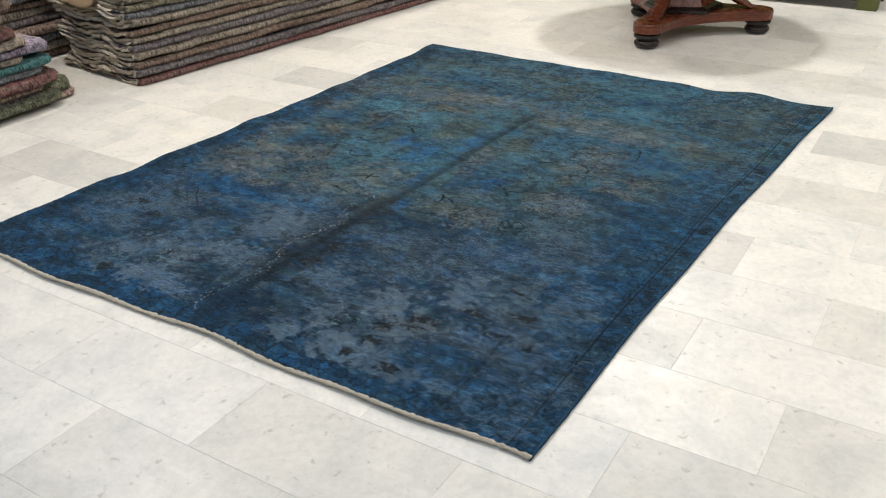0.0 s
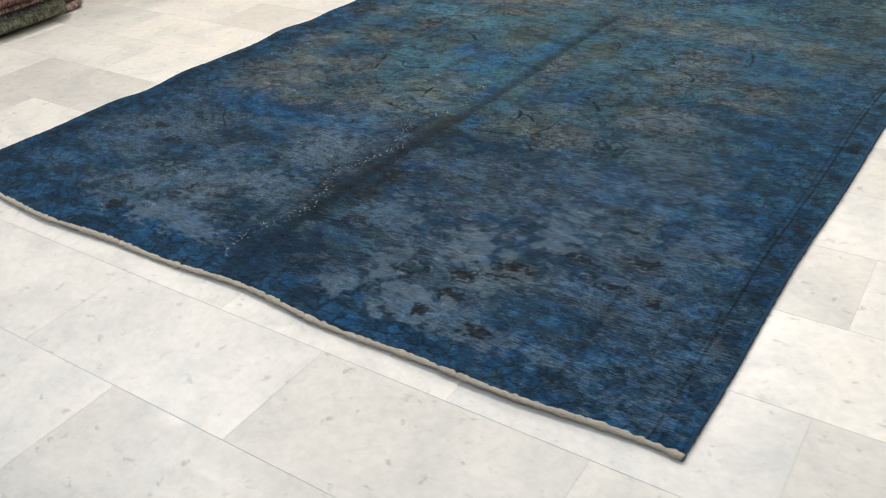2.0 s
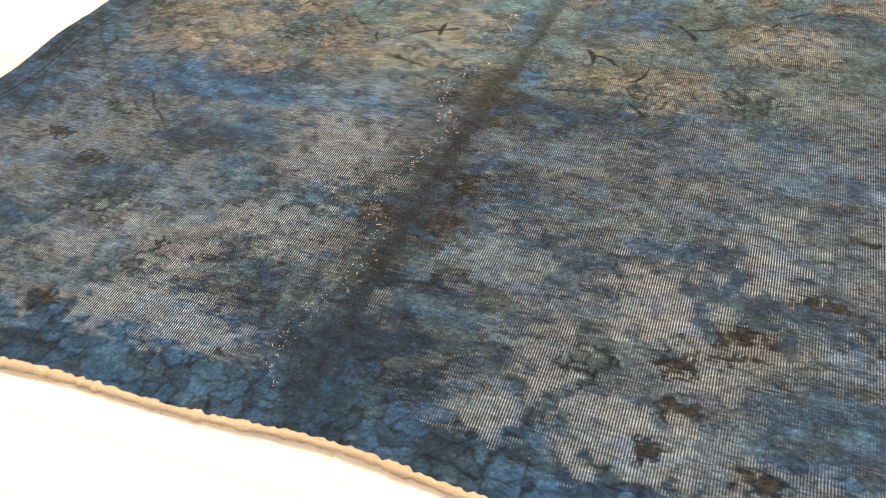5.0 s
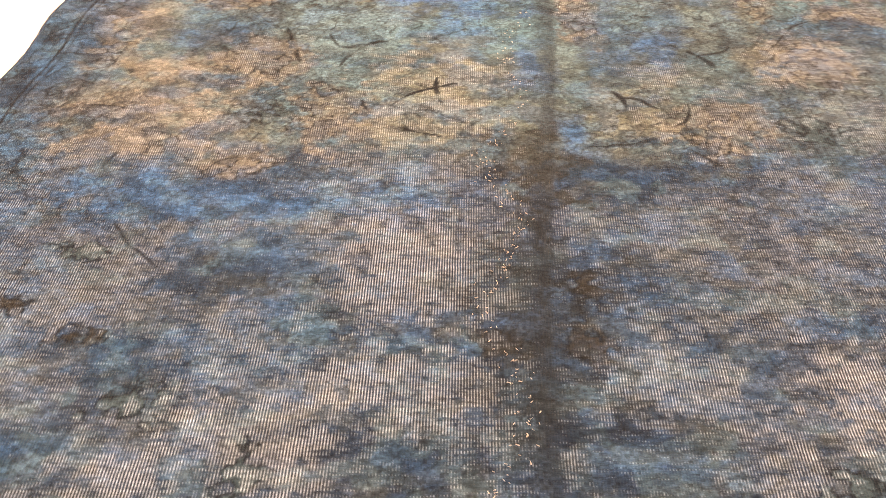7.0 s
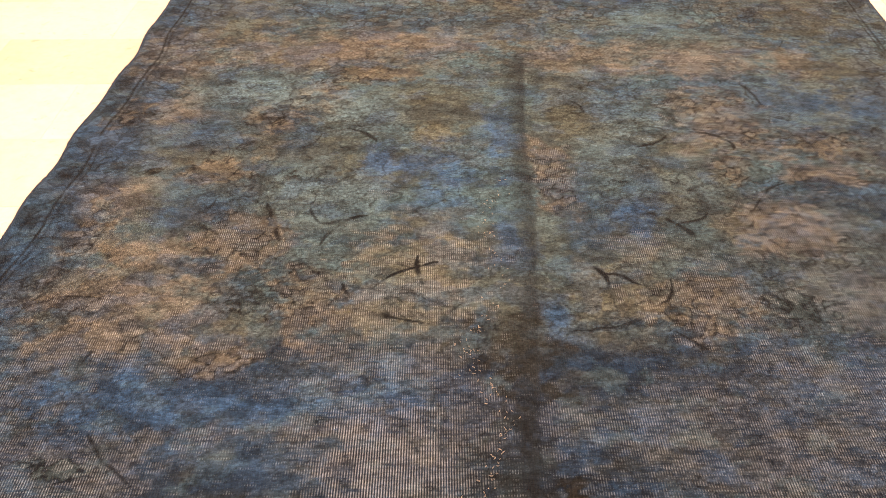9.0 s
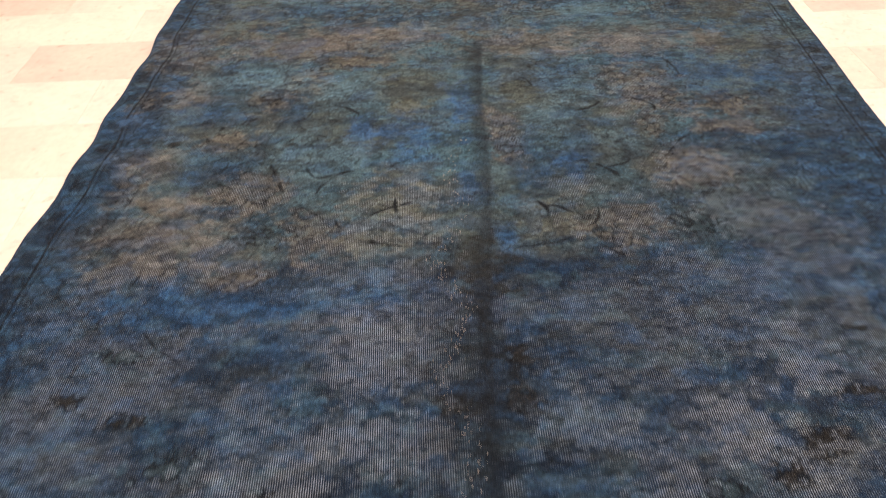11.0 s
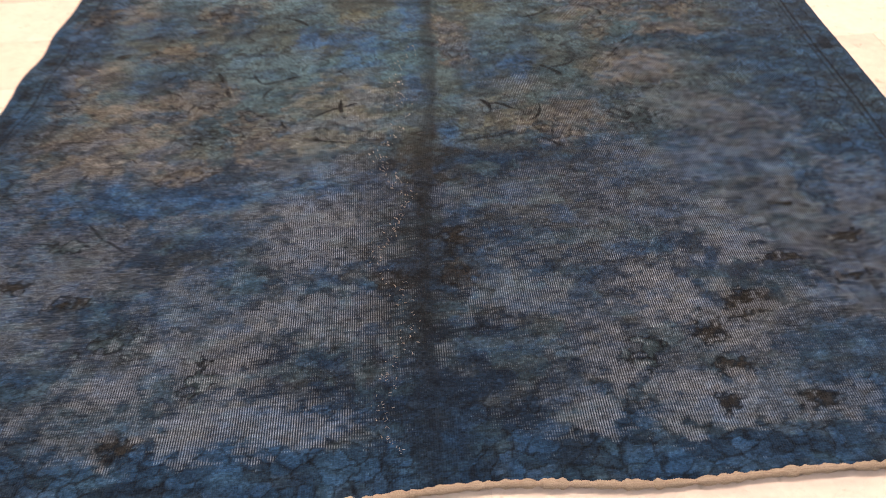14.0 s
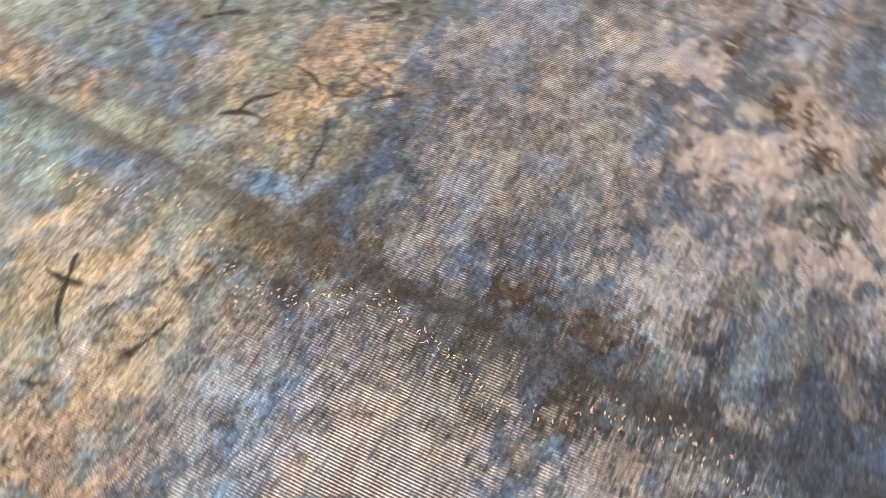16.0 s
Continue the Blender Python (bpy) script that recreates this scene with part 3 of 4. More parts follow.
    d.blend(0.75 * border * step(0.18, 0.04, near) * step(0.3, 0.6, d.ragged + 0.1), DARK)
    # the same leaves, smaller, on the tan ground round the medallion
    near, tone = cells(d.wx + 0.03 * (fbm(x, y, 0.025, 183, 3) - 0.5), d.wy + 0.03 * (fbm(x, y, 0.025, 187, 3) - 0.5), 0.030, 181)
    ground = np.clip(d.leafy + 0.5 * ring * step(0.46, 0.56, fbm(x, y, 0.16, 189)) + 0.8 * step(2.2, 2.4, y) * step(0.40, 0.50, fbm(x, y, 0.2, 190)), 0, 1)
    d.blend(0.35 * ground * step(0.6, 0.75, tone), TAN_DYE)
    d.blend(0.40 * ground * step(0.35, 0.2, tone), DEEP)
    d.blend(0.85 * ground * step(0.20, 0.06, near) * step(0.36, 0.5, d.ragged), DARK)
    near, tone = cells(d.wx + 0.02 * (fbm(x, y, 0.015, 193, 3) - 0.5), d.wy + 0.02 * (fbm(x, y, 0.015, 197, 3) - 0.5), 0.021, 191)
    d.blend(0.5 * step(0.2, 0.07, near) * d.mottle(0.7, 0.12, 199, 0.50) * (1 - 0.5 * d.wear), DARK)
    # thin vines, the same on both sides of the crease
    field = fbm(m + 0.03 * fbm(x, y, 0.05, 3), y, 0.085, 101, 3)
    vines = step(0.46, 0.6, fbm(m, y, 0.21, 111, 2)) * (0.35 + 0.65 * far)
    d.blend(0.65 * step(0.018, 0.006, np.abs(field - 0.5)) * vines * (1 - 0.5 * d.wear) * step(0.36, 0.55, d.ragged + 0.06), DARK)
    rng = random.Random(4)
    for _ in range(110):
        x0, y0, a, size = AXIS + rng.uniform(0.03, 1.0), rng.uniform(0.95, 2.85), rng.gauss(0, 0.7), rng.uniform(0.02, 0.06)
        d.leaves(0.55, (x0, y0, x0 + size * math.cos(a), y0 + size * math.sin(a), rng.uniform(-0.25, 0.25) * size, rng.uniform(0.002, 0.005)))
    # small loops of stem in the left border and by the crease
    for cx, cy, r in ((-0.90, 1.13, 0.035), (-0.82, 1.02, 0.04), (-0.74, 1.05, 0.03), (-0.80, 0.80, 0.025), (-0.73, 0.79, 0.02), (-0.88, 0.90, 0.04), (-0.03, 0.60, 0.045), (0.07, 0.58, 0.035), (-0.01, 0.73, 0.04), (0.06, 0.86, 0.05), (0.02, 0.95, 0.05)):
        ringed = np.hypot(d.wx - cx, (d.wy - cy) * 0.9) + 0.06 * (d.torn - 0.5) + 0.03 * (d.ragged - 0.5)
        d.blend(0.6 * step(0.008, 0.003, np.abs(ringed - r)) * step(0.32, 0.45, d.ragged), DARK)
    # the medallion's lobes, twigs and leaves
    d.blend(0.45 * step(0.006, 0.002, np.abs(rad - edge)) * step(0.48, 0.58, d.ragged + 0.03), DARK)
    d.strokes(0.9, (-0.483, 1.425, -0.46, 1.334, -0.006, 0.008), (-0.46, 1.334, -0.419, 1.261, -0.008, 0.011), (-0.294, 1.128, -0.245, 1.061, -0.006, 0.006), (-0.252, 1.066, -0.179, 1.016, -0.010, 0.009), (-0.19, 1.018, -0.074, 1.0, -0.004, 0.005))
    d.strokes(0.85, (0.145, 0.998, 0.241, 1.01, -0.006, 0.006), (0.241, 1.01, 0.302, 1.053, -0.008, 0.010), (0.302, 1.053, 0.348, 1.13, -0.012, 0.006), (0.507, 1.26, 0.576, 1.337, -0.01, 0.008), (0.592, 1.374, 0.705, 1.476, 0.01, 0.005))
    d.strokes(0.85, (-0.334, 1.744, -0.252, 1.669, 0.012, 0.009), (-0.385, 1.392, -0.359, 1.343, 0.0, 0.006), (-0.362, 1.345, -0.271, 1.36, -0.012, 0.009), (-0.353, 1.263, -0.323, 1.322, 0.008, 0.007), (-0.323, 1.322, -0.253, 1.36, 0.006, 0.007))
    d.strokes(0.95, (-0.155, 1.21, -0.13, 1.108, -0.008, 0.010), (-0.214, 1.128, -0.142, 1.171, 0.004, 0.008), (0.21, 1.183, 0.227, 1.112, 0.006, 0.009), (0.223, 1.156, 0.29, 1.116, 0.006, 0.008), (-0.142, 1.171, -0.10, 1.185, 0.0, 0.006))
    d.strokes(0.9, (0.359, 1.352, 0.411, 1.308, 0.006, 0.010), (0.411, 1.308, 0.442, 1.244, 0.010, 0.010), (0.411, 1.308, 0.489, 1.358, -0.012, 0.006), (0.369, 1.634, 0.461, 1.694, -0.012, 0.008), (0.539, 1.706, 0.592, 1.665, 0.006, 0.007), (0.592, 1.665, 0.61, 1.604, 0.008, 0.006))
    d.strokes(0.75, (-0.161, 1.961, -0.061, 2.006, 0.012, 0.006), (0.236, 1.882, 0.271, 1.806, 0.012, 0.006), (0.712, 1.984, 0.744, 1.854, 0.01, 0.008), (-0.686, 0.741, -0.641, 0.684, -0.004, 0.005), (-0.641, 0.684, -0.575, 0.635, 0.006, 0.005), (-0.746, 0.894, -0.713, 0.981, 0.0, 0.006))
    d.strokes(0.75, (-0.838, 1.105, -0.742, 1.093, 0.004, 0.005), (-0.893, 1.076, -0.861, 1.093, 0.006, 0.005), (0.32, 0.983, 0.398, 0.923, 0.004, 0.005), (-0.538, 1.448, -0.492, 1.403, 0.004, 0.006), (-0.442, 1.646, -0.404, 1.729, -0.006, 0.005))
    # dark blossoms
    d.blossom((0.030, 0.065, 0.085), (-0.48, 1.07, 0.065, 0.050), (0.60, 1.05, 0.060, 0.045), (-0.72, 0.67, 0.045, 0.026), (-0.54, 0.38, 0.045, 0.040), (0.42, 0.27, 0.045, 0.045), (-0.37, 0.275, 0.032, 0.045))
    d.blossom((0.018, 0.018, 0.013), (-0.65, 0.50, 0.060, 0.022), (-0.78, 0.56, 0.032, 0.018), (0.62, 0.36, 0.038, 0.034), (0.75, 0.48, 0.048, 0.018), (0.89, 0.54, 0.040, 0.022), (-0.02, 0.50, 0.036, 0.028))
    d.blossom((0.022, 0.022, 0.018), (0.11, 0.50, 0.030, 0.025), (0.11, 0.62, 0.024, 0.026), (0.55, 0.23, 0.038, 0.024), (0.53, 0.31, 0.030, 0.028), (0.51, 0.14, 0.030, 0.020), (0.68, 0.13, 0.030, 0.020), (-0.48, 0.14, 0.030, 0.024))
    d.blossom((0.016, 0.016, 0.013), (0.82, 0.65, 0.045, 0.012), (-0.85, 1.82, 0.034, 0.018), (-0.76, 1.54, 0.024, 0.020), (-0.44, 1.54, 0.022, 0.018), (0.79, 0.40, 0.03, 0.02), (0.86, 0.42, 0.03, 0.02), (0.97, 0.40, 0.03, 0.02))
    # side borders: dark guard lines and leafy blue between them and the edge
    leaf = np.abs(np.sin(19.0 * y + 2.2 * fbm(x, y, 0.1, 121))) * step(0.012, 0.02, side) * step(0.062, 0.05, side)
    d.blend(0.55 * step(0.82, 0.95, leaf), DARK)
    d.blend(0.8 * (step(0.0045, 0.0018, np.abs(side - 0.066)) + 0.6 * step(0.004, 0.0015, np.abs(side - 0.080))) * step(0.3, 0.5, d.ragged + 0.10), DARK)
    d.blend(0.5 * step(0.008, 0.003, np.abs(right - 0.29 + 0.4 * (d.wx - x))) * step(0.44, 0.56, d.ragged) * step(1.15, 1.0, y), DARK)
    d.blend(0.55 * step(0.007, 0.003, np.abs(left - 0.27 + 0.4 * (d.wx - x))) * step(0.42, 0.54, d.ragged) * step(1.2, 1.0, y), DARK)
    for off in (0.30, 0.34):
        d.blend(0.35 * step(0.006, 0.002, np.abs(y - off + 0.02 * np.sin(9 * m))) * step(0.42, 0.56, d.ragged), DARK)
    # the crease: its fold's shade painted as a narrow line with a sharp side, and a broad brown soil stain beside it
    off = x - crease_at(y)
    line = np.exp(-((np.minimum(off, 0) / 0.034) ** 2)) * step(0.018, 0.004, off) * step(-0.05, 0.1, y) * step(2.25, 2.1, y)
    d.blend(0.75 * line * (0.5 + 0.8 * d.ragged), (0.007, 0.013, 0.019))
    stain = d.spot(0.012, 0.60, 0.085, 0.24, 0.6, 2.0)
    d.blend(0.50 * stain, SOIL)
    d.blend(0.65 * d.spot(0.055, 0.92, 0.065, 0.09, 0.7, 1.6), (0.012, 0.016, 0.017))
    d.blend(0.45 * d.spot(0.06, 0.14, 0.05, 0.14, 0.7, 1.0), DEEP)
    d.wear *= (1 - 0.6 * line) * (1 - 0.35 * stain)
    d.rgb *= np.clip(1 + 0.9 * (fbm(x * 0.5, y, 0.016, 131, 3) - 0.5) + 0.35 * (d.streak - 0.5), 0.5, 1.6)[..., None]
    return d.rgb, np.clip(d.wear, 0, 1)


def build_rug():
    rug = empty("overdyed_rug", pose(0, 0, 0), "large worn blue overdyed wool rug with floral medallion, lying on marble", "rug")
    nx, ny = 740, 950
    s, t = np.meshgrid(np.linspace(0, 1, nx), np.linspace(0, 1, ny), indexing="ij")
    y = 2.96 * t
    x = left_edge(y) + s * (right_edge(y) - left_edge(y))
    y = near_edge(x) + t * (far_edge(x) - near_edge(x))
    z = rug_height(x, y)
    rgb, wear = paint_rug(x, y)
    z = z - 0.0018 * wear + 0.0012 * (fbm(x, y, 0.012, 141, 2) - 0.5)
    me = bpy.data.meshes.new("woven_field")
    co = np.stack([x, y, z], -1).reshape(-1, 3)
    # the cut edge hangs down to the floor all round
    loop = np.concatenate([np.arange(0, nx) * ny, (nx - 1) * ny + np.arange(1, ny), np.arange(nx - 2, -1, -1) * ny + ny - 1, np.arange(ny - 2, 0, -1)])
    skirt = co[loop].copy()
    skirt[:, 2] = np.maximum(skirt[:, 2] - 0.009, 0.0015)
    idx = np.arange(nx * ny).reshape(nx, ny)
    quads = np.stack([idx[:-1, :-1], idx[1:, :-1], idx[1:, 1:], idx[:-1, 1:]], -1).reshape(-1, 4)
    k = nx * ny + np.arange(len(loop))
    rim = np.stack([loop, k, np.roll(k, -1), np.roll(loop, -1)], -1)
    faces = np.concatenate([quads, rim])
    verts = np.concatenate([co, skirt])
    me.vertices.add(len(verts))
    me.vertices.foreach_set("co", verts.astype(np.float32).ravel())
    me.loops.add(faces.size)
    me.loops.foreach_set("vertex_index", faces.astype(np.int32).ravel())
    me.polygons.add(len(faces))
    me.polygons.foreach_set("loop_start", np.arange(0, faces.size, 4, dtype=np.int32))
    me.update(calc_edges=True)
    rgb, wear = rgb.reshape(-1, 3), wear.ravel()
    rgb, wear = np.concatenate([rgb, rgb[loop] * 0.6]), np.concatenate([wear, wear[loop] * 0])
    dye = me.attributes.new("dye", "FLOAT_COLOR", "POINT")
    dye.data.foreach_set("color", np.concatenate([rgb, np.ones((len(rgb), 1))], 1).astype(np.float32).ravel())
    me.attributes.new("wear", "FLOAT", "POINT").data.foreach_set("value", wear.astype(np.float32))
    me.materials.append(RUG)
    me.shade_smooth()
    new("woven_field", me).parent = rug

    # cream cord along the near end, dark overcast cords along the sides
    def cord(points, radius, wobble, sides=8):
        bm = bmesh.new()
        rings = []
        for i, p in enumerate(points):
            a, b = points[max(i - 1, 0)], points[min(i + 1, len(points) - 1)]
            ahead = (Vector(b) - Vector(a)).normalized()
            right = ahead.cross(Vector((0, 0, 1))).normalized()
            up = right.cross(ahead)
            r = radius * (1 + wobble * noise.noise(Vector(p) * 90))
            rings.append([bm.verts.new(Vector(p) + r * (math.cos(2 * math.pi * q / sides + 0.6 * i) * right + 0.8 * math.sin(2 * math.pi * q / sides + 0.6 * i) * up)) for q in range(sides)])
        for a, b in zip(rings, rings[1:]):
            for q in range(sides):
                bm.faces.new((a[q], a[(q + 1) % sides], b[(q + 1) % sides], b[q]))
        bm.faces.new(rings[0]), bm.faces.new(list(reversed(rings[-1])))
        bmesh.ops.recalc_face_normals(bm, faces=list(bm.faces))
        return bm

    def lay(xs, ys, lift):
        zz = rug_height(xs, ys)
        return [(float(a), float(b), float(c) + lift) for a, b, c in zip(xs, ys, zz)]

    xs = np.linspace(-1.122, 1.18, 700)
    part("end_cord", cord(lay(xs, near_edge(xs) - 0.003, -0.002), 0.0074, 0.7), CREAM, rug, "rough cream cotton cord along the cut end", True)
    ys = np.linspace(0.0, 3.0, 420)
    part("side_cord", cord(lay(left_edge(ys) - 0.001, ys, -0.003), 0.0055, 0.3), SELVEDGE, rug, "dark blue overcast side cord", True)
    ys = np.linspace(0.0, 2.9, 420)
    part("side_cord", cord(lay(right_edge(ys) + 0.001, ys, -0.003), 0.0055, 0.3), SELVEDGE, rug, "dark blue overcast side cord", True)

    # short fringe at the far end and stray white threads along the crease
    rng = random.Random(8)

    def thread(bm, p, way, length, r):
        a, b = Vector(p), Vector(p) + way * length
        side = Vector((-way.y, way.x, 0)).normalized() * r
        up = Vector((0, 0, r * 1.6))
        q = [bm.verts.new(v) for v in (a - side, a + side, a + up, b - side * 0.5, b + side * 0.5, b + up * 0.7)]
        for f in ((0, 1, 2), (3, 5, 4), (0, 3, 4, 1), (1, 4, 5, 2), (2, 5, 3, 0)):
            bm.faces.new([q[i] for i in f])

    bm = bmesh.new()
    for _ in range(520):
        fx = rng.uniform(-0.97, 0.9)
        fy = float(far_edge(np.array(fx)))
        thread(bm, (fx, fy - 0.004, float(rug_height(np.array(fx), np.array(fy))) - 0.004), Vector((rng.uniform(-0.7, 0.7), 1, rng.uniform(-0.2, 0.1))).normalized(), rng.uniform(0.010, 0.028), 0.0011)
    tagged(part("fringe", bm, CREAM, rug, "sparse short fringe at the cut end"), kind="stuff")
    bm = bmesh.new()
    for _ in range(240):
        fy = rng.uniform(0.08, 1.0) if rng.random() < 0.75 else rng.uniform(0.9, 1.5)
        zigzag = abs((fy / 0.19) % 2 - 1) - 0.5
        fx = -0.020 + 0.05 * float(step(0.9, 1.5, np.array(fy))) + 0.065 * zigzag + rng.gauss(0, 0.012)
        fz = float(rug_height(np.array(fx), np.array(fy)))
        thread(bm, (fx, fy, fz - 0.0005), Vector((rng.uniform(-1, 1), rng.uniform(-1, 1), 0.15)).normalized(), rng.uniform(0.002, 0.006), rng.uniform(0.0005, 0.0009))
    tagged(part("loose_threads", bm, WHITE_THREAD, rug, "scattered loose white cotton threads"), kind="stuff")


TAN = cord_material("tan_canvas", (0.40, 0.29, 0.18), (0.58, 0.45, 0.30))
WHITE_THREAD = cord_material("white_cotton_thread", (0.40, 0.39, 0.37), (0.60, 0.58, 0.55))


# ---- folded rugs in stacks ----
def folded_bm(length, depth, thick, layers, seed):
    """A rug folded back and forth: a ribbon wound in the plane of depth and height, drawn out along its length. Two meshes: pile and cut ends."""
    rng = random.Random(seed)
    gap = thick / layers
    half = 0.37 * gap
    path = []

    def run(z, d0, d1, steps=14):
        for i in range(steps + 1):
            path.append([d0 + (d1 - d0) * i / steps, z])

    def turn(d, za, zb, way, reach):
        for j in range(1, 10):
            a = math.pi * j / 10
            path.append([d + way * reach * math.sin(a), (za + zb) / 2 + (za - zb) / 2 * math.cos(a)])

    back = -depth * rng.uniform(0.94, 1.0)
    bulge = 0.5 * thick * rng.uniform(0.75, 1.1)
    low, high = 0.5 * gap, thick - 0.5 * gap
    run(low, back + 0.05, -bulge)
    turn(-bulge, low, high, 1, bulge)
    run(high, -bulge, back + 0.03)
    if layers > 2:
        turn(back + 0.03, high, high - gap, -1, 0.5 * gap)
        inner = -bulge - rng.uniform(0.0, 0.012)
        run(high - gap, back + 0.03, inner)
        turn(inner, high - gap, low + gap, 1, max(0.4 * gap, 0.5 * (high - low) - gap))
        run(low + gap, inner, back + 0.06)
    n = len(path)
    stations = max(10, int(length / 0.05))
    pile = bmesh.new()
    caps = []

    fine = []
    for a, b in zip(path, path[1:]):
        pieces = max(1, int(math.hypot(b[0] - a[0], b[1] - a[1]) / 0.012))
        fine += [[a[0] + (b[0] - a[0]) * k / pieces, a[1] + (b[1] - a[1]) * k / pieces] for k in range(pieces)]
    fine.append(path[-1])
    round_off = 0.03 if length > 2 else 0.06

    def section(v, bm, path=path, ragged=0.0):
        n = len(path)
        rows = ([], [])
        y = length * v
        reach = 1 - min(1.0, min(y, length - y) / round_off)
        corner = round_off * (1 - math.sqrt(1 - reach * reach))
        curl = math.exp(-y / 0.10)
        sag = 0.55 * gap * noise.noise(Vector((seed * 3.1, 2.4 * y, 0)))
        for i, (d, z) in enumerate(path):
            a, b = path[max(i - 1, 0)], path[min(i + 1, n - 1)]
            tx, tz = b[0] - a[0], b[1] - a[1]
            L = math.hypot(tx, tz) or 1
            nx_, nz_ = -tz / L, tx / L
            wob = Vector((d * 7, y * 5 + seed, z * 12))
            dx, dz = 0.016 * noise.noise(wob), 0.42 * gap * noise.noise(wob * 1.7 + Vector((5, 0, 0)))
            dz += curl * (0.011 * math.sin(17 * d + 0.5) + 0.009 * noise.noise(Vector((11 * d, 0.3 * seed, 0))))
            dx += curl * 0.012 * noise.noise(Vector((3.0, seed * 1.7, z * 30)))
            ye = y + (0.03 * noise.noise(Vector((d * 6, seed * 1.37, z * 60))) if v in (0.0, 1.0) else 0)
            dx -= corner * min(1.0, max(0.0, (d + 0.14) / 0.14))
            ye += rng.uniform(-1, 1) * ragged
            w = half * (1 + 0.25 * noise.noise(wob * 3)) * (1 + 40 * ragged * rng.random())
            for row, q in zip(rows, (1, -1)):
                row.append(bm.verts.new((d + dx + q * nx_ * w, ye, max(0.001, z + dz + sag + q * nz_ * w))))
        return rows

    near_end = [0.0, 0.08, 0.25, 0.5, 0.8]
    offsets = [round_off * q / length for q in near_end]
    places = offsets + [k / stations for k in range(2, stations - 1)] + [1 - q for q in reversed(offsets)]
    rings = [section(v, pile) for v in places]
    for (a0, a1), (b0, b1) in zip(rings, rings[1:]):
        for i in range(n - 1):
            pile.faces.new((a0[i], a0[i + 1], b0[i + 1], b0[i]))
            pile.faces.new((a1[i + 1], a1[i], b1[i], b1[i + 1]))
        pile.faces.new((a0[0], b0[0], b1[0], a1[0]))
        pile.faces.new((a0[-1], a1[-1], b1[-1], b0[-1]))
    for v, flip in ((0.0, False), (1.0, True)):
        ends = bmesh.new()
        caps.append(ends)
        r0, r1 = section(v, ends, fine, 0.007)
        out = -0.004 if not flip else 0.004
        for p in (*r0, *r1):
            p.co.y += out
        for i in range(len(fine) - 1):
            f = (r0[i], r1[i], r1[i + 1], r0[i + 1])
            ends.faces.new(f if not flip else f[::-1])
        # bind the cap back to the pile, so it has body
        inner0, inner1 = section(v, ends, fine)
        for outer, inner in ((r0, inner0), (r1, inner1)):
            for i in range(len(fine) - 1):
                ends.faces.new((outer[i], outer[i + 1], inner[i + 1], inner[i]))
    return pile, caps


def folded_rug(m, length, depth, thick, layers, material, label, group, seed):
    rug = empty("folded_rug", m, label, "folded rug", group)
    pile, caps = folded_bm(length, depth, thick, layers, seed)
    part("wool_body", pile, material, rug, "", True)
    for cap in caps:
        part("cut_edge", cap, BACKING, rug, "frayed beige cut edge", True)
    return rug


BROWN_WOOL = wool_material("brown_wool", (0.055, 0.032, 0.022), (0.10, 0.065, 0.042))
RED_WOOL = wool_material("red_brown_wool", (0.085, 0.020, 0.020), (0.085, 0.050, 0.038))
OLIVE_WOOL = wool_material("olive_wool", (0.050, 0.044, 0.022), (0.105, 0.092, 0.056))
SLATE_WOOL = wool_material("slate_wool", (0.035, 0.036, 0.042), (0.085, 0.085, 0.09))
PLUM_WOOL = wool_material("plum_wool", (0.045, 0.036, 0.038), (0.088, 0.074, 0.072))
TAUPE_WOOL = wool_material("taupe_wool", (0.075, 0.058, 0.04), (0.15, 0.12, 0.085))
GREEN_WOOL = wool_material("moss_green_wool", (0.034, 0.037, 0.018), (0.075, 0.076, 0.042))
TEAL_WOOL = wool_material("teal_wool", (0.01, 0.05, 0.055), (0.025, 0.085, 0.08))
ROSE_WOOL = wool_material("dusty_rose_wool", (0.12, 0.07, 0.055), (0.2, 0.13, 0.105))
LILAC_WOOL = wool_material("lilac_grey_wool", (0.07, 0.055, 0.08), (0.15, 0.12, 0.16))
COLOUR_WORD = {"brown": BROWN_WOOL, "red-brown": RED_WOOL, "olive": OLIVE_WOOL, "slate grey": SLATE_WOOL, "plum": PLUM_WOOL, "taupe": TAUPE_WOOL, "moss green": GREEN_WOOL, "teal": TEAL_WOOL, "dusty rose": ROSE_WOOL, "lilac grey": LILAC_WOOL}


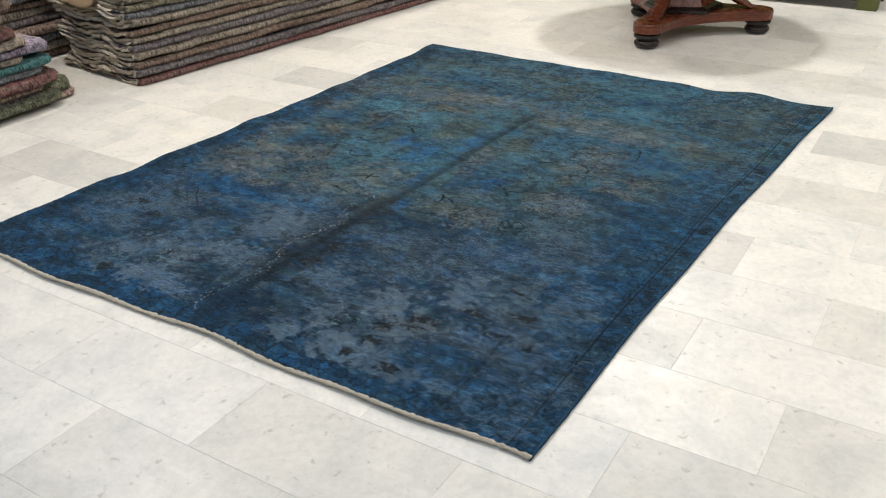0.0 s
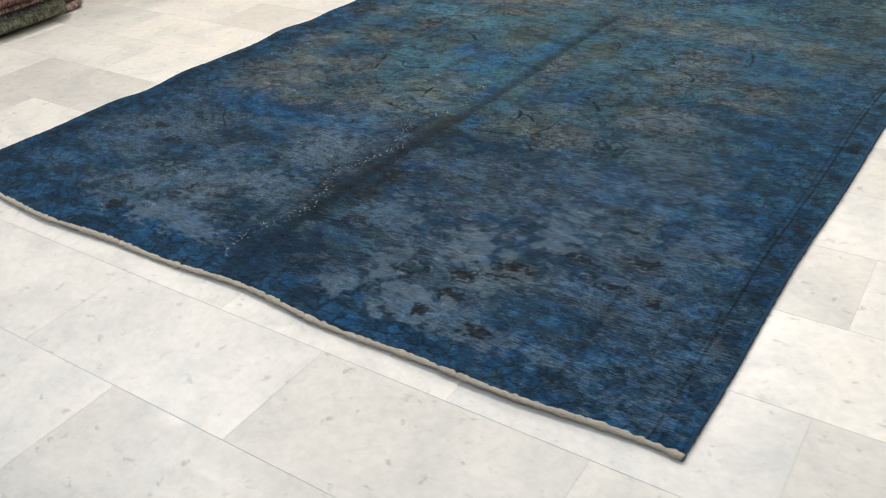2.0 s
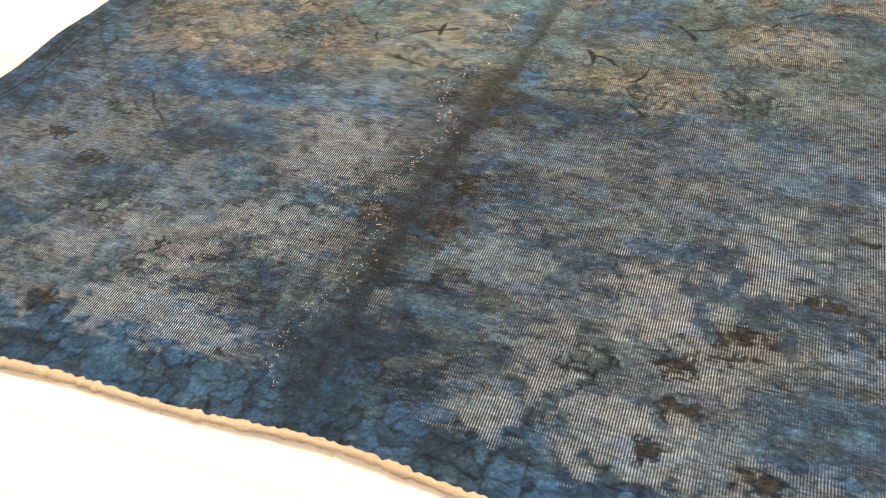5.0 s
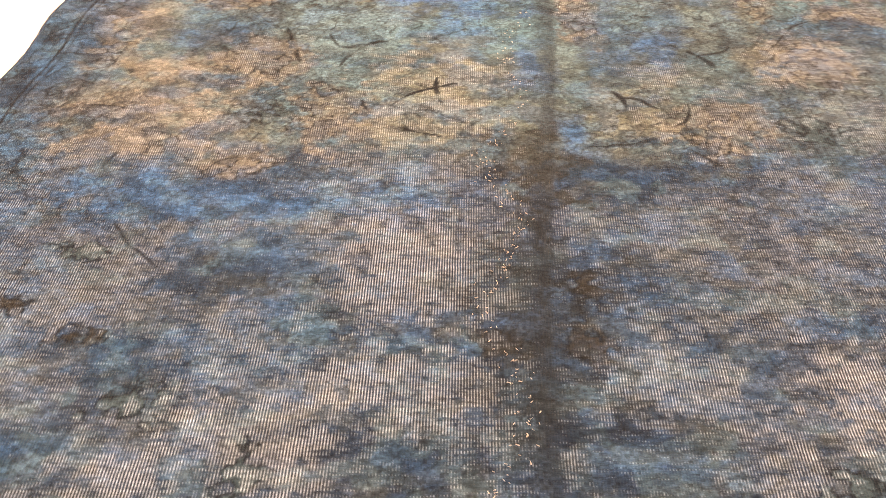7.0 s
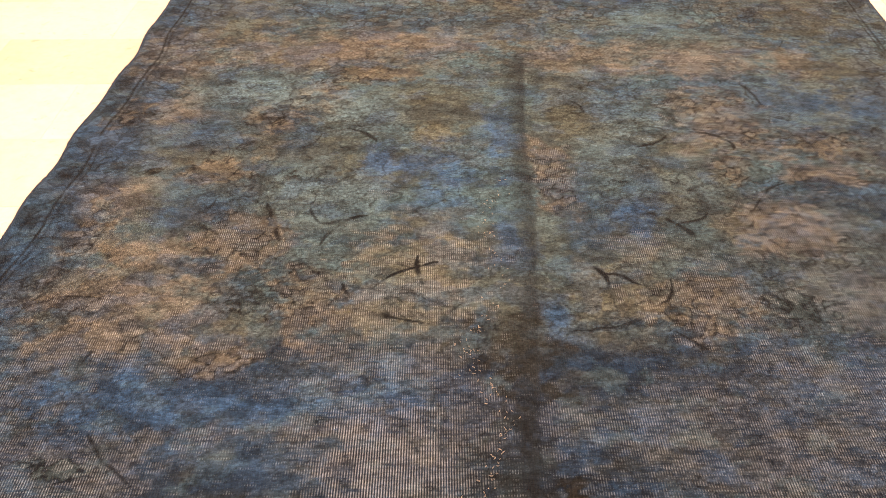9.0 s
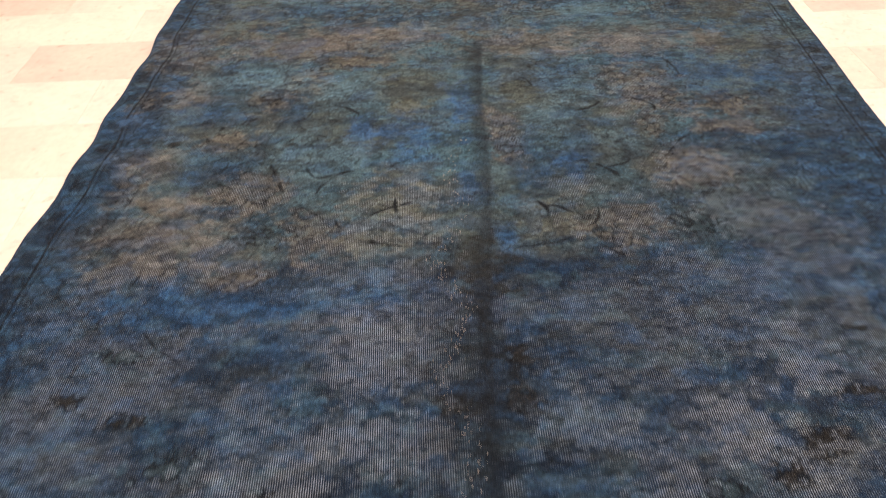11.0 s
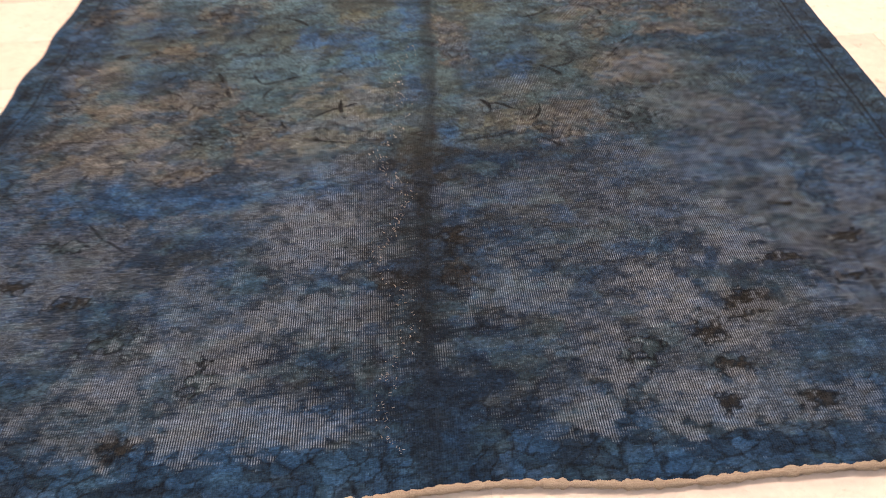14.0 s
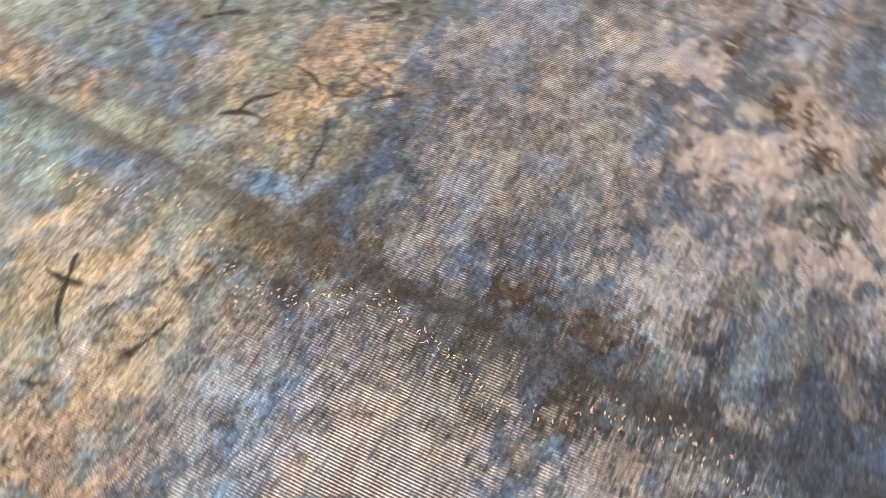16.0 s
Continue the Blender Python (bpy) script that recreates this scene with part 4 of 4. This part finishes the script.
def build_stacks():
    rng = random.Random(21)
    # the long stack, its folds facing the blue rug
    z = 0.0
    order = ("red-brown", "plum", "brown", "taupe", "plum", "taupe", "brown", "taupe", "slate grey", "olive", "taupe", "olive", "plum", "slate grey", "brown", "taupe")
    for i, word in enumerate(order):
        thick = 0.041 + rng.uniform(-0.004, 0.006)
        turn = -7.4 + rng.uniform(-0.3, 0.3)
        inset = 0.010 * i + rng.uniform(-0.008, 0.010)
        m = pose(-1.95 - inset * 0.5, 1.575 + 0.35 * inset + rng.uniform(-0.015, 0.02), z, 0, 0, turn)
        folded_rug(m, 3.3 + rng.uniform(-0.12, 0.12), 0.78 + rng.uniform(-0.05, 0.05), thick * 1.03, 2 if i % 4 else 4, COLOUR_WORD[word], f"{word} vintage wool rug folded flat in a tall stack", "rugs in the long stack", 30 + i)
        z += thick
    bm = bmesh.new()
    grid = []
    for i in range(13):
        row = []
        for j in range(9):
            u, v = i / 12, j / 8
            px, py = -0.27 - 0.34 * u, 0.10 - 0.17 * v * (1 - 0.5 * abs(u - 0.45))
            pz = 0.03 * (1 - v * v) - 0.035 * v**3 + 0.008 * math.sin(9 * u + 3 * v)
            row.append(bm.verts.new((px, py, pz)))
        grid.append(row)
    for i in range(12):
        for j in range(8):
            bm.faces.new((grid[i][j], grid[i + 1][j], grid[i + 1][j + 1], grid[i][j + 1]))
    bmesh.ops.solidify(bm, geom=list(bm.faces), thickness=0.006)
    flap = empty("rug_flap", pose(-1.98, 1.585, 0.425, 0, 0, -7), "tan canvas rug backing turned back over a stack end", "rug flap")
    part("canvas", bm, TAN, flap, "", True)
    part("round_tag", lathe_bm([(0.022, 0.0), (0.024, 0.002), (0.022, 0.004)], 24), WHITE, flap, "small pale round tag", True).matrix_basis = pose(-0.42, 0.02, 0.036, 8, 0, 0)
    # the loose stack beside it
    z = 0.012
    rows = (("moss green", 1.15, 0.050), ("plum", 1.07, 0.034), ("brown", 1.04, 0.030), ("red-brown", 1.13, 0.048), ("slate grey", 1.07, 0.042), ("teal", 1.12, 0.036), ("taupe", 0.98, 0.026), ("lilac grey", 1.14, 0.050), ("taupe", 1.02, 0.034), ("red-brown", 1.0, 0.044), ("dusty rose", 0.9, 0.042), ("taupe", 0.94, 0.044), ("brown", 1.0, 0.05), ("plum", 0.96, 0.05))
    for i, (word, end, thick) in enumerate(rows):
        m = pose(-2.10 - 0.002 * i + rng.uniform(-0.012, 0.012), end + (0.05 if i < 2 else 0.08) - 1.3, z, 0.8 if i == 0 else 0, 0, rng.uniform(-1.2, 1.2))
        folded_rug(m, 1.3, 0.8, thick * 1.05, 4 if thick > 0.035 else 2, COLOUR_WORD[word], f"{word} wool rug folded in a loose stack", "rugs in the loose stack", 60 + i)
        z += thick
    folded_rug(pose(-2.165, 0.85, 0.0, 0, 0, -1), 0.49, 0.5, 0.035, 2, ROSE_WOOL, "dusty rose rug end lying on marble under a green one", "rugs on the floor", 81)
    folded_rug(pose(-2.175, 0.84, 0.036, 0, 0, 0), 0.49, 0.5, 0.06, 4, GREEN_WOOL, "dark green folded rug lying on a rose one", "rugs on the floor", 82)
    # tall stack against the wall behind them
    z = 0.0
    for i, word in enumerate(("brown", "taupe", "slate grey", "brown", "plum", "taupe", "brown", "slate grey", "plum", "brown", "taupe", "slate grey", "brown", "plum")):
        folded_rug(pose(-2.92 + 0.03 * rng.random(), -0.1, z, 0, 0, rng.uniform(-1, 1)), 3.4, 0.7, 0.052, 4, COLOUR_WORD[word], f"{word} wool rug folded in a stack by the wall", "rugs in the wall stack", 110 + i)
        z += 0.05
    # dark stack at the far right
    z = 0.0
    for i, word in enumerate(("brown", "plum", "slate grey", "brown", "taupe", "red-brown", "brown")):
        folded_rug(pose(1.95 + 0.02 * rng.random(), 5.0, z, 0, 0, 180), 2.2, 0.8, 0.046, 4, COLOUR_WORD[word], f"{word} wool rug folded in a low dark stack", "rugs in the far stack", 90 + i)
        z += 0.045


# ---- the pedestal table ----
def build_table():
    table = empty("pedestal_table", pose(0.222, 4.017, 0), "polished mahogany pedestal table on a three-cornered base with bun feet", "table")
    reach, start = 0.457, math.atan2(3.564 - 4.017, 0.16 - 0.222)
    corners = [(reach * math.cos(start + k * 2 * math.pi / 3), reach * math.sin(start + k * 2 * math.pi / 3), start + k * 2 * math.pi / 3) for k in range(3)]
    # three-lobed plinth: round ends over the feet, hollow sides between
    outline = []
    for k, (cx, cy, a) in enumerate(corners):
        for j in range(13):
            b = a - 1.75 + 3.5 * j / 12
            outline.append((cx + 0.085 * math.cos(b), cy + 0.085 * math.sin(b)))
        nx_, ny_, na = corners[(k + 1) % 3]
        p, q = outline[-1], (nx_ + 0.085 * math.cos(na - 1.75), ny_ + 0.085 * math.sin(na - 1.75))
        mx, my = (p[0] + q[0]) / 2, (p[1] + q[1]) / 2
        for j in range(1, 16):
            u = j / 16
            pull = 0.30 * 4 * u * (1 - u)
            outline.append((p[0] + (q[0] - p[0]) * u - mx * pull, p[1] + (q[1] - p[1]) * u - my * pull))
    bm = bmesh.new()
    rings = []
    for inset, z in ((0.02, 0.088), (0.0, 0.094), (0.0, 0.142), (0.006, 0.150), (0.03, 0.154)):
        rings.append([bm.verts.new((x * (1 - inset / 0.5), y * (1 - inset / 0.5), z)) for x, y in outline])
    for a, b in zip(rings, rings[1:]):
        for i in range(len(a)):
            bm.faces.new((a[i], a[(i + 1) % len(a)], b[(i + 1) % len(a)], b[i]))
    bm.faces.new(rings[-1]), bm.faces.new(list(reversed(rings[0])))
    part("plinth", bm, MAHOGANY, table)
    bun = [(0.045, 0.0), (0.062, 0.006), (0.074, 0.022), (0.074, 0.036), (0.062, 0.05), (0.055, 0.053), (0.062, 0.057), (0.076, 0.064), (0.08, 0.074), (0.076, 0.083), (0.06, 0.089)]
    for cx, cy, _ in corners:
        ob = part("bun_foot", lathe_bm(bun), EBONISED, table, "turned black bun foot", True)
        ob.location = (cx, cy, 0)
    # dark stepped moulding under the column
    bm = lathe_bm([(0.235, 0.152), (0.24, 0.158), (0.24, 0.172), (0.225, 0.182), (0.2, 0.188)], 6)
    bmesh.ops.rotate(bm, verts=list(bm.verts), cent=(0, 0, 0), matrix=Matrix.Rotation(start, 3, "Z"))
    part("moulding", bm, EBONISED, table, "black stepped moulding")
    bm = lathe_bm([(0.19, 0.186), (0.17, 0.22), (0.13, 0.30), (0.105, 0.40), (0.10, 0.52), (0.115, 0.60), (0.15, 0.66), (0.2, 0.7)], 6)
    bmesh.ops.rotate(bm, verts=list(bm.verts), cent=(0, 0, 0), matrix=Matrix.Rotation(start, 3, "Z"))
    part("column", bm, MAHOGANY, table)
    for cx, cy, a in corners:
        # a carved scroll standing on each arm of the plinth
        bm = bmesh.new()
        rows = []
        for j in range(22):
            u = j / 21
            r, z = 0.40 - 0.26 * u**0.75, 0.152 + 0.30 * u**1.2
            w = 0.042 * (1 - 0.4 * u)
            h = 0.05 * (1 - 0.35 * u) + 0.012 * math.sin(9 * u)
            c, s = math.cos(a), math.sin(a)
            rows.append([bm.verts.new((c * (r + dr) - s * dw, s * (r + dr) + c * dw, z + dz)) for dr, dw, dz in ((h, -w, 0), (h, w, 0), (-h, w, 0.02), (-h, -w, 0.02))])
        for p, q in zip(rows, rows[1:]):
            for i in range(4):
                bm.faces.new((p[i], p[(i + 1) % 4], q[(i + 1) % 4], q[i]))
        bm.faces.new(list(reversed(rows[0]))), bm.faces.new(rows[-1])
        bmesh.ops.recalc_face_normals(bm, faces=list(bm.faces))
        bmesh.ops.bevel(bm, geom=[e for e in bm.edges if len(e.link_faces) == 2 and e.calc_face_angle() > 0.7], offset=0.012, segments=2, affect="EDGES")
        part("scroll", bm, MAHOGANY, table, "carved mahogany scroll bracket", True)
    part("tabletop", lathe_bm([(0.55, 0.7), (0.63, 0.705), (0.65, 0.715), (0.65, 0.73), (0.635, 0.742), (0.6, 0.745)], 64), MAHOGANY, table)


# ---- the green cabinet ----
def build_cabinet():
    cabinet = empty("green_cabinet", pose(-0.59, 5.06, 0, 0, 0, 0.5), "olive green painted wooden cabinet standing on square feet", "cabinet")
    w, dpt, h = 1.8, 0.45, 1.0
    part("body", box_bm(0.0, w, 0.012, dpt, 0.075, h, 0.006), GREEN, cabinet)
    part("rail", box_bm(0.06, w - 0.13, -0.004, 0.014, 0.06, 0.13, 0.004), GREEN, cabinet)
    part("top", box_bm(-0.03, w + 0.03, -0.03, dpt + 0.01, h, h + 0.03, 0.006), GREEN, cabinet)
    for x in (0.0, w - 0.13):
        for y in (0.0, dpt - 0.12):
            part("foot", box_bm(x, x + 0.13, y, y + 0.12, 0.0, 0.078, 0.005), GREEN, cabinet)
    for k in range(3):
        x = 0.06 + k * 0.57
        door = part("door", box_bm(x, x + 0.54, -0.006, 0.014, 0.15, h - 0.05, 0.004), GREEN, cabinet)
        part("knob", lathe_bm([(0.006, 0.0), (0.007, 0.01), (0.014, 0.018), (0.012, 0.026), (0.004, 0.03)], 16), EBONISED, door, "small black knob", True).matrix_basis = pose(x + 0.49, -0.006, 0.55, 90)


# ---- the marble floor, tile by tile ----
TILE_X, TILE_Y, FIRST_X, FIRST_Y = 0.6135, 0.298, 0.118, -0.074


def tile_mesh(seed, w, h):
    """A slab with a slightly eased edge."""
    rng = random.Random(seed)
    g, e = 0.0003, 0.0006
    bm = bmesh.new()
    low = [bm.verts.new((x, y, -0.006)) for x, y in ((g, g), (w - g, g), (w - g, h - g), (g, h - g))]
    mid = [bm.verts.new((v.co.x, v.co.y, -0.0006)) for v in low]
    top = [bm.verts.new((x, y, rng.uniform(-0.0002, 0.0))) for x, y in ((g + e, g + e), (w - g - e, g + e), (w - g - e, h - g - e), (g + e, h - g - e))]
    for a, b in ((low, mid), (mid, top)):
        for i in range(4):
            bm.faces.new((a[i], a[(i + 1) % 4], b[(i + 1) % 4], b[i]))
    bm.faces.new(top)
    return bm


def build_floor():
    x0, x1, y0, y1 = ROOM
    floor = tagged(obj("floor", box_bm(x0 - 0.15, x1 + 0.15, y0 - 0.15, y1 + 0.15, -0.12, -0.0012), GROUT), "polished white marble floor of oblong tiles in running bond", "floor", kind="structure")
    shapes = []
    for k in range(12):
        me = bpy.data.meshes.new("tile")
        bm = tile_mesh(k, TILE_X, TILE_Y)
        bm.to_mesh(me)
        bm.free()
        me.materials.append(MARBLE if k < 6 else GREY_MARBLE)
        shapes.append(me)
    rng = random.Random(2)
    # row and column of tiles that are seen to be greyer, or whiter, than their neighbours
    grey = {(-2, 0), (-1, 0), (2, 1), (4, 1), (6, 2), (3, 2), (0, 2), (11, 1), (11, 0), (1, 2), (8, 2), (7, -3), (9, -4), (5, -3)}
    white = {(-2, -1), (-1, -1), (1, 1), (2, 2), (3, 1), (4, 2), (5, 1), (10, 0), (10, 1), (0, 1), (9, 1)}
    rest = bmesh.new()
    for j in range(math.floor((y0 - FIRST_Y) / TILE_Y), math.ceil((y1 - FIRST_Y) / TILE_Y)):
        shift = FIRST_X if j % 2 == 0 else FIRST_X + TILE_X / 2
        for i in range(-8, 8):
            x, y = shift + i * TILE_X, FIRST_Y + j * TILE_Y
            if x + TILE_X < x0 or x > x1:
                continue
            if -2.7 < x < 2.2 and -1.1 < y < 5.3:
                dull = (j, i) in grey or (rng.random() < (0.25 if x > 0 else 0.08) and (j, i) not in white)
                ob = new("tile", shapes[rng.randrange(6) + (6 if dull else 0)])
                ob.parent = floor
                ob.location = (x, y, 0)
            else:
                bm = tile_mesh(rng.randrange(6), TILE_X, TILE_Y)
                made = [rest.verts.new((v.co.x + x, v.co.y + y, v.co.z)) for v in bm.verts]
                bm.verts.index_update()
                for f in bm.faces:
                    rest.faces.new([made[v.index] for v in f.verts])
                bm.free()
    tagged(part("outer_tiles", rest, MARBLE, floor), kind="stuff")


build_room()
build_lamps()
build_rug()
build_stacks()
build_table()
build_cabinet()
build_floor()
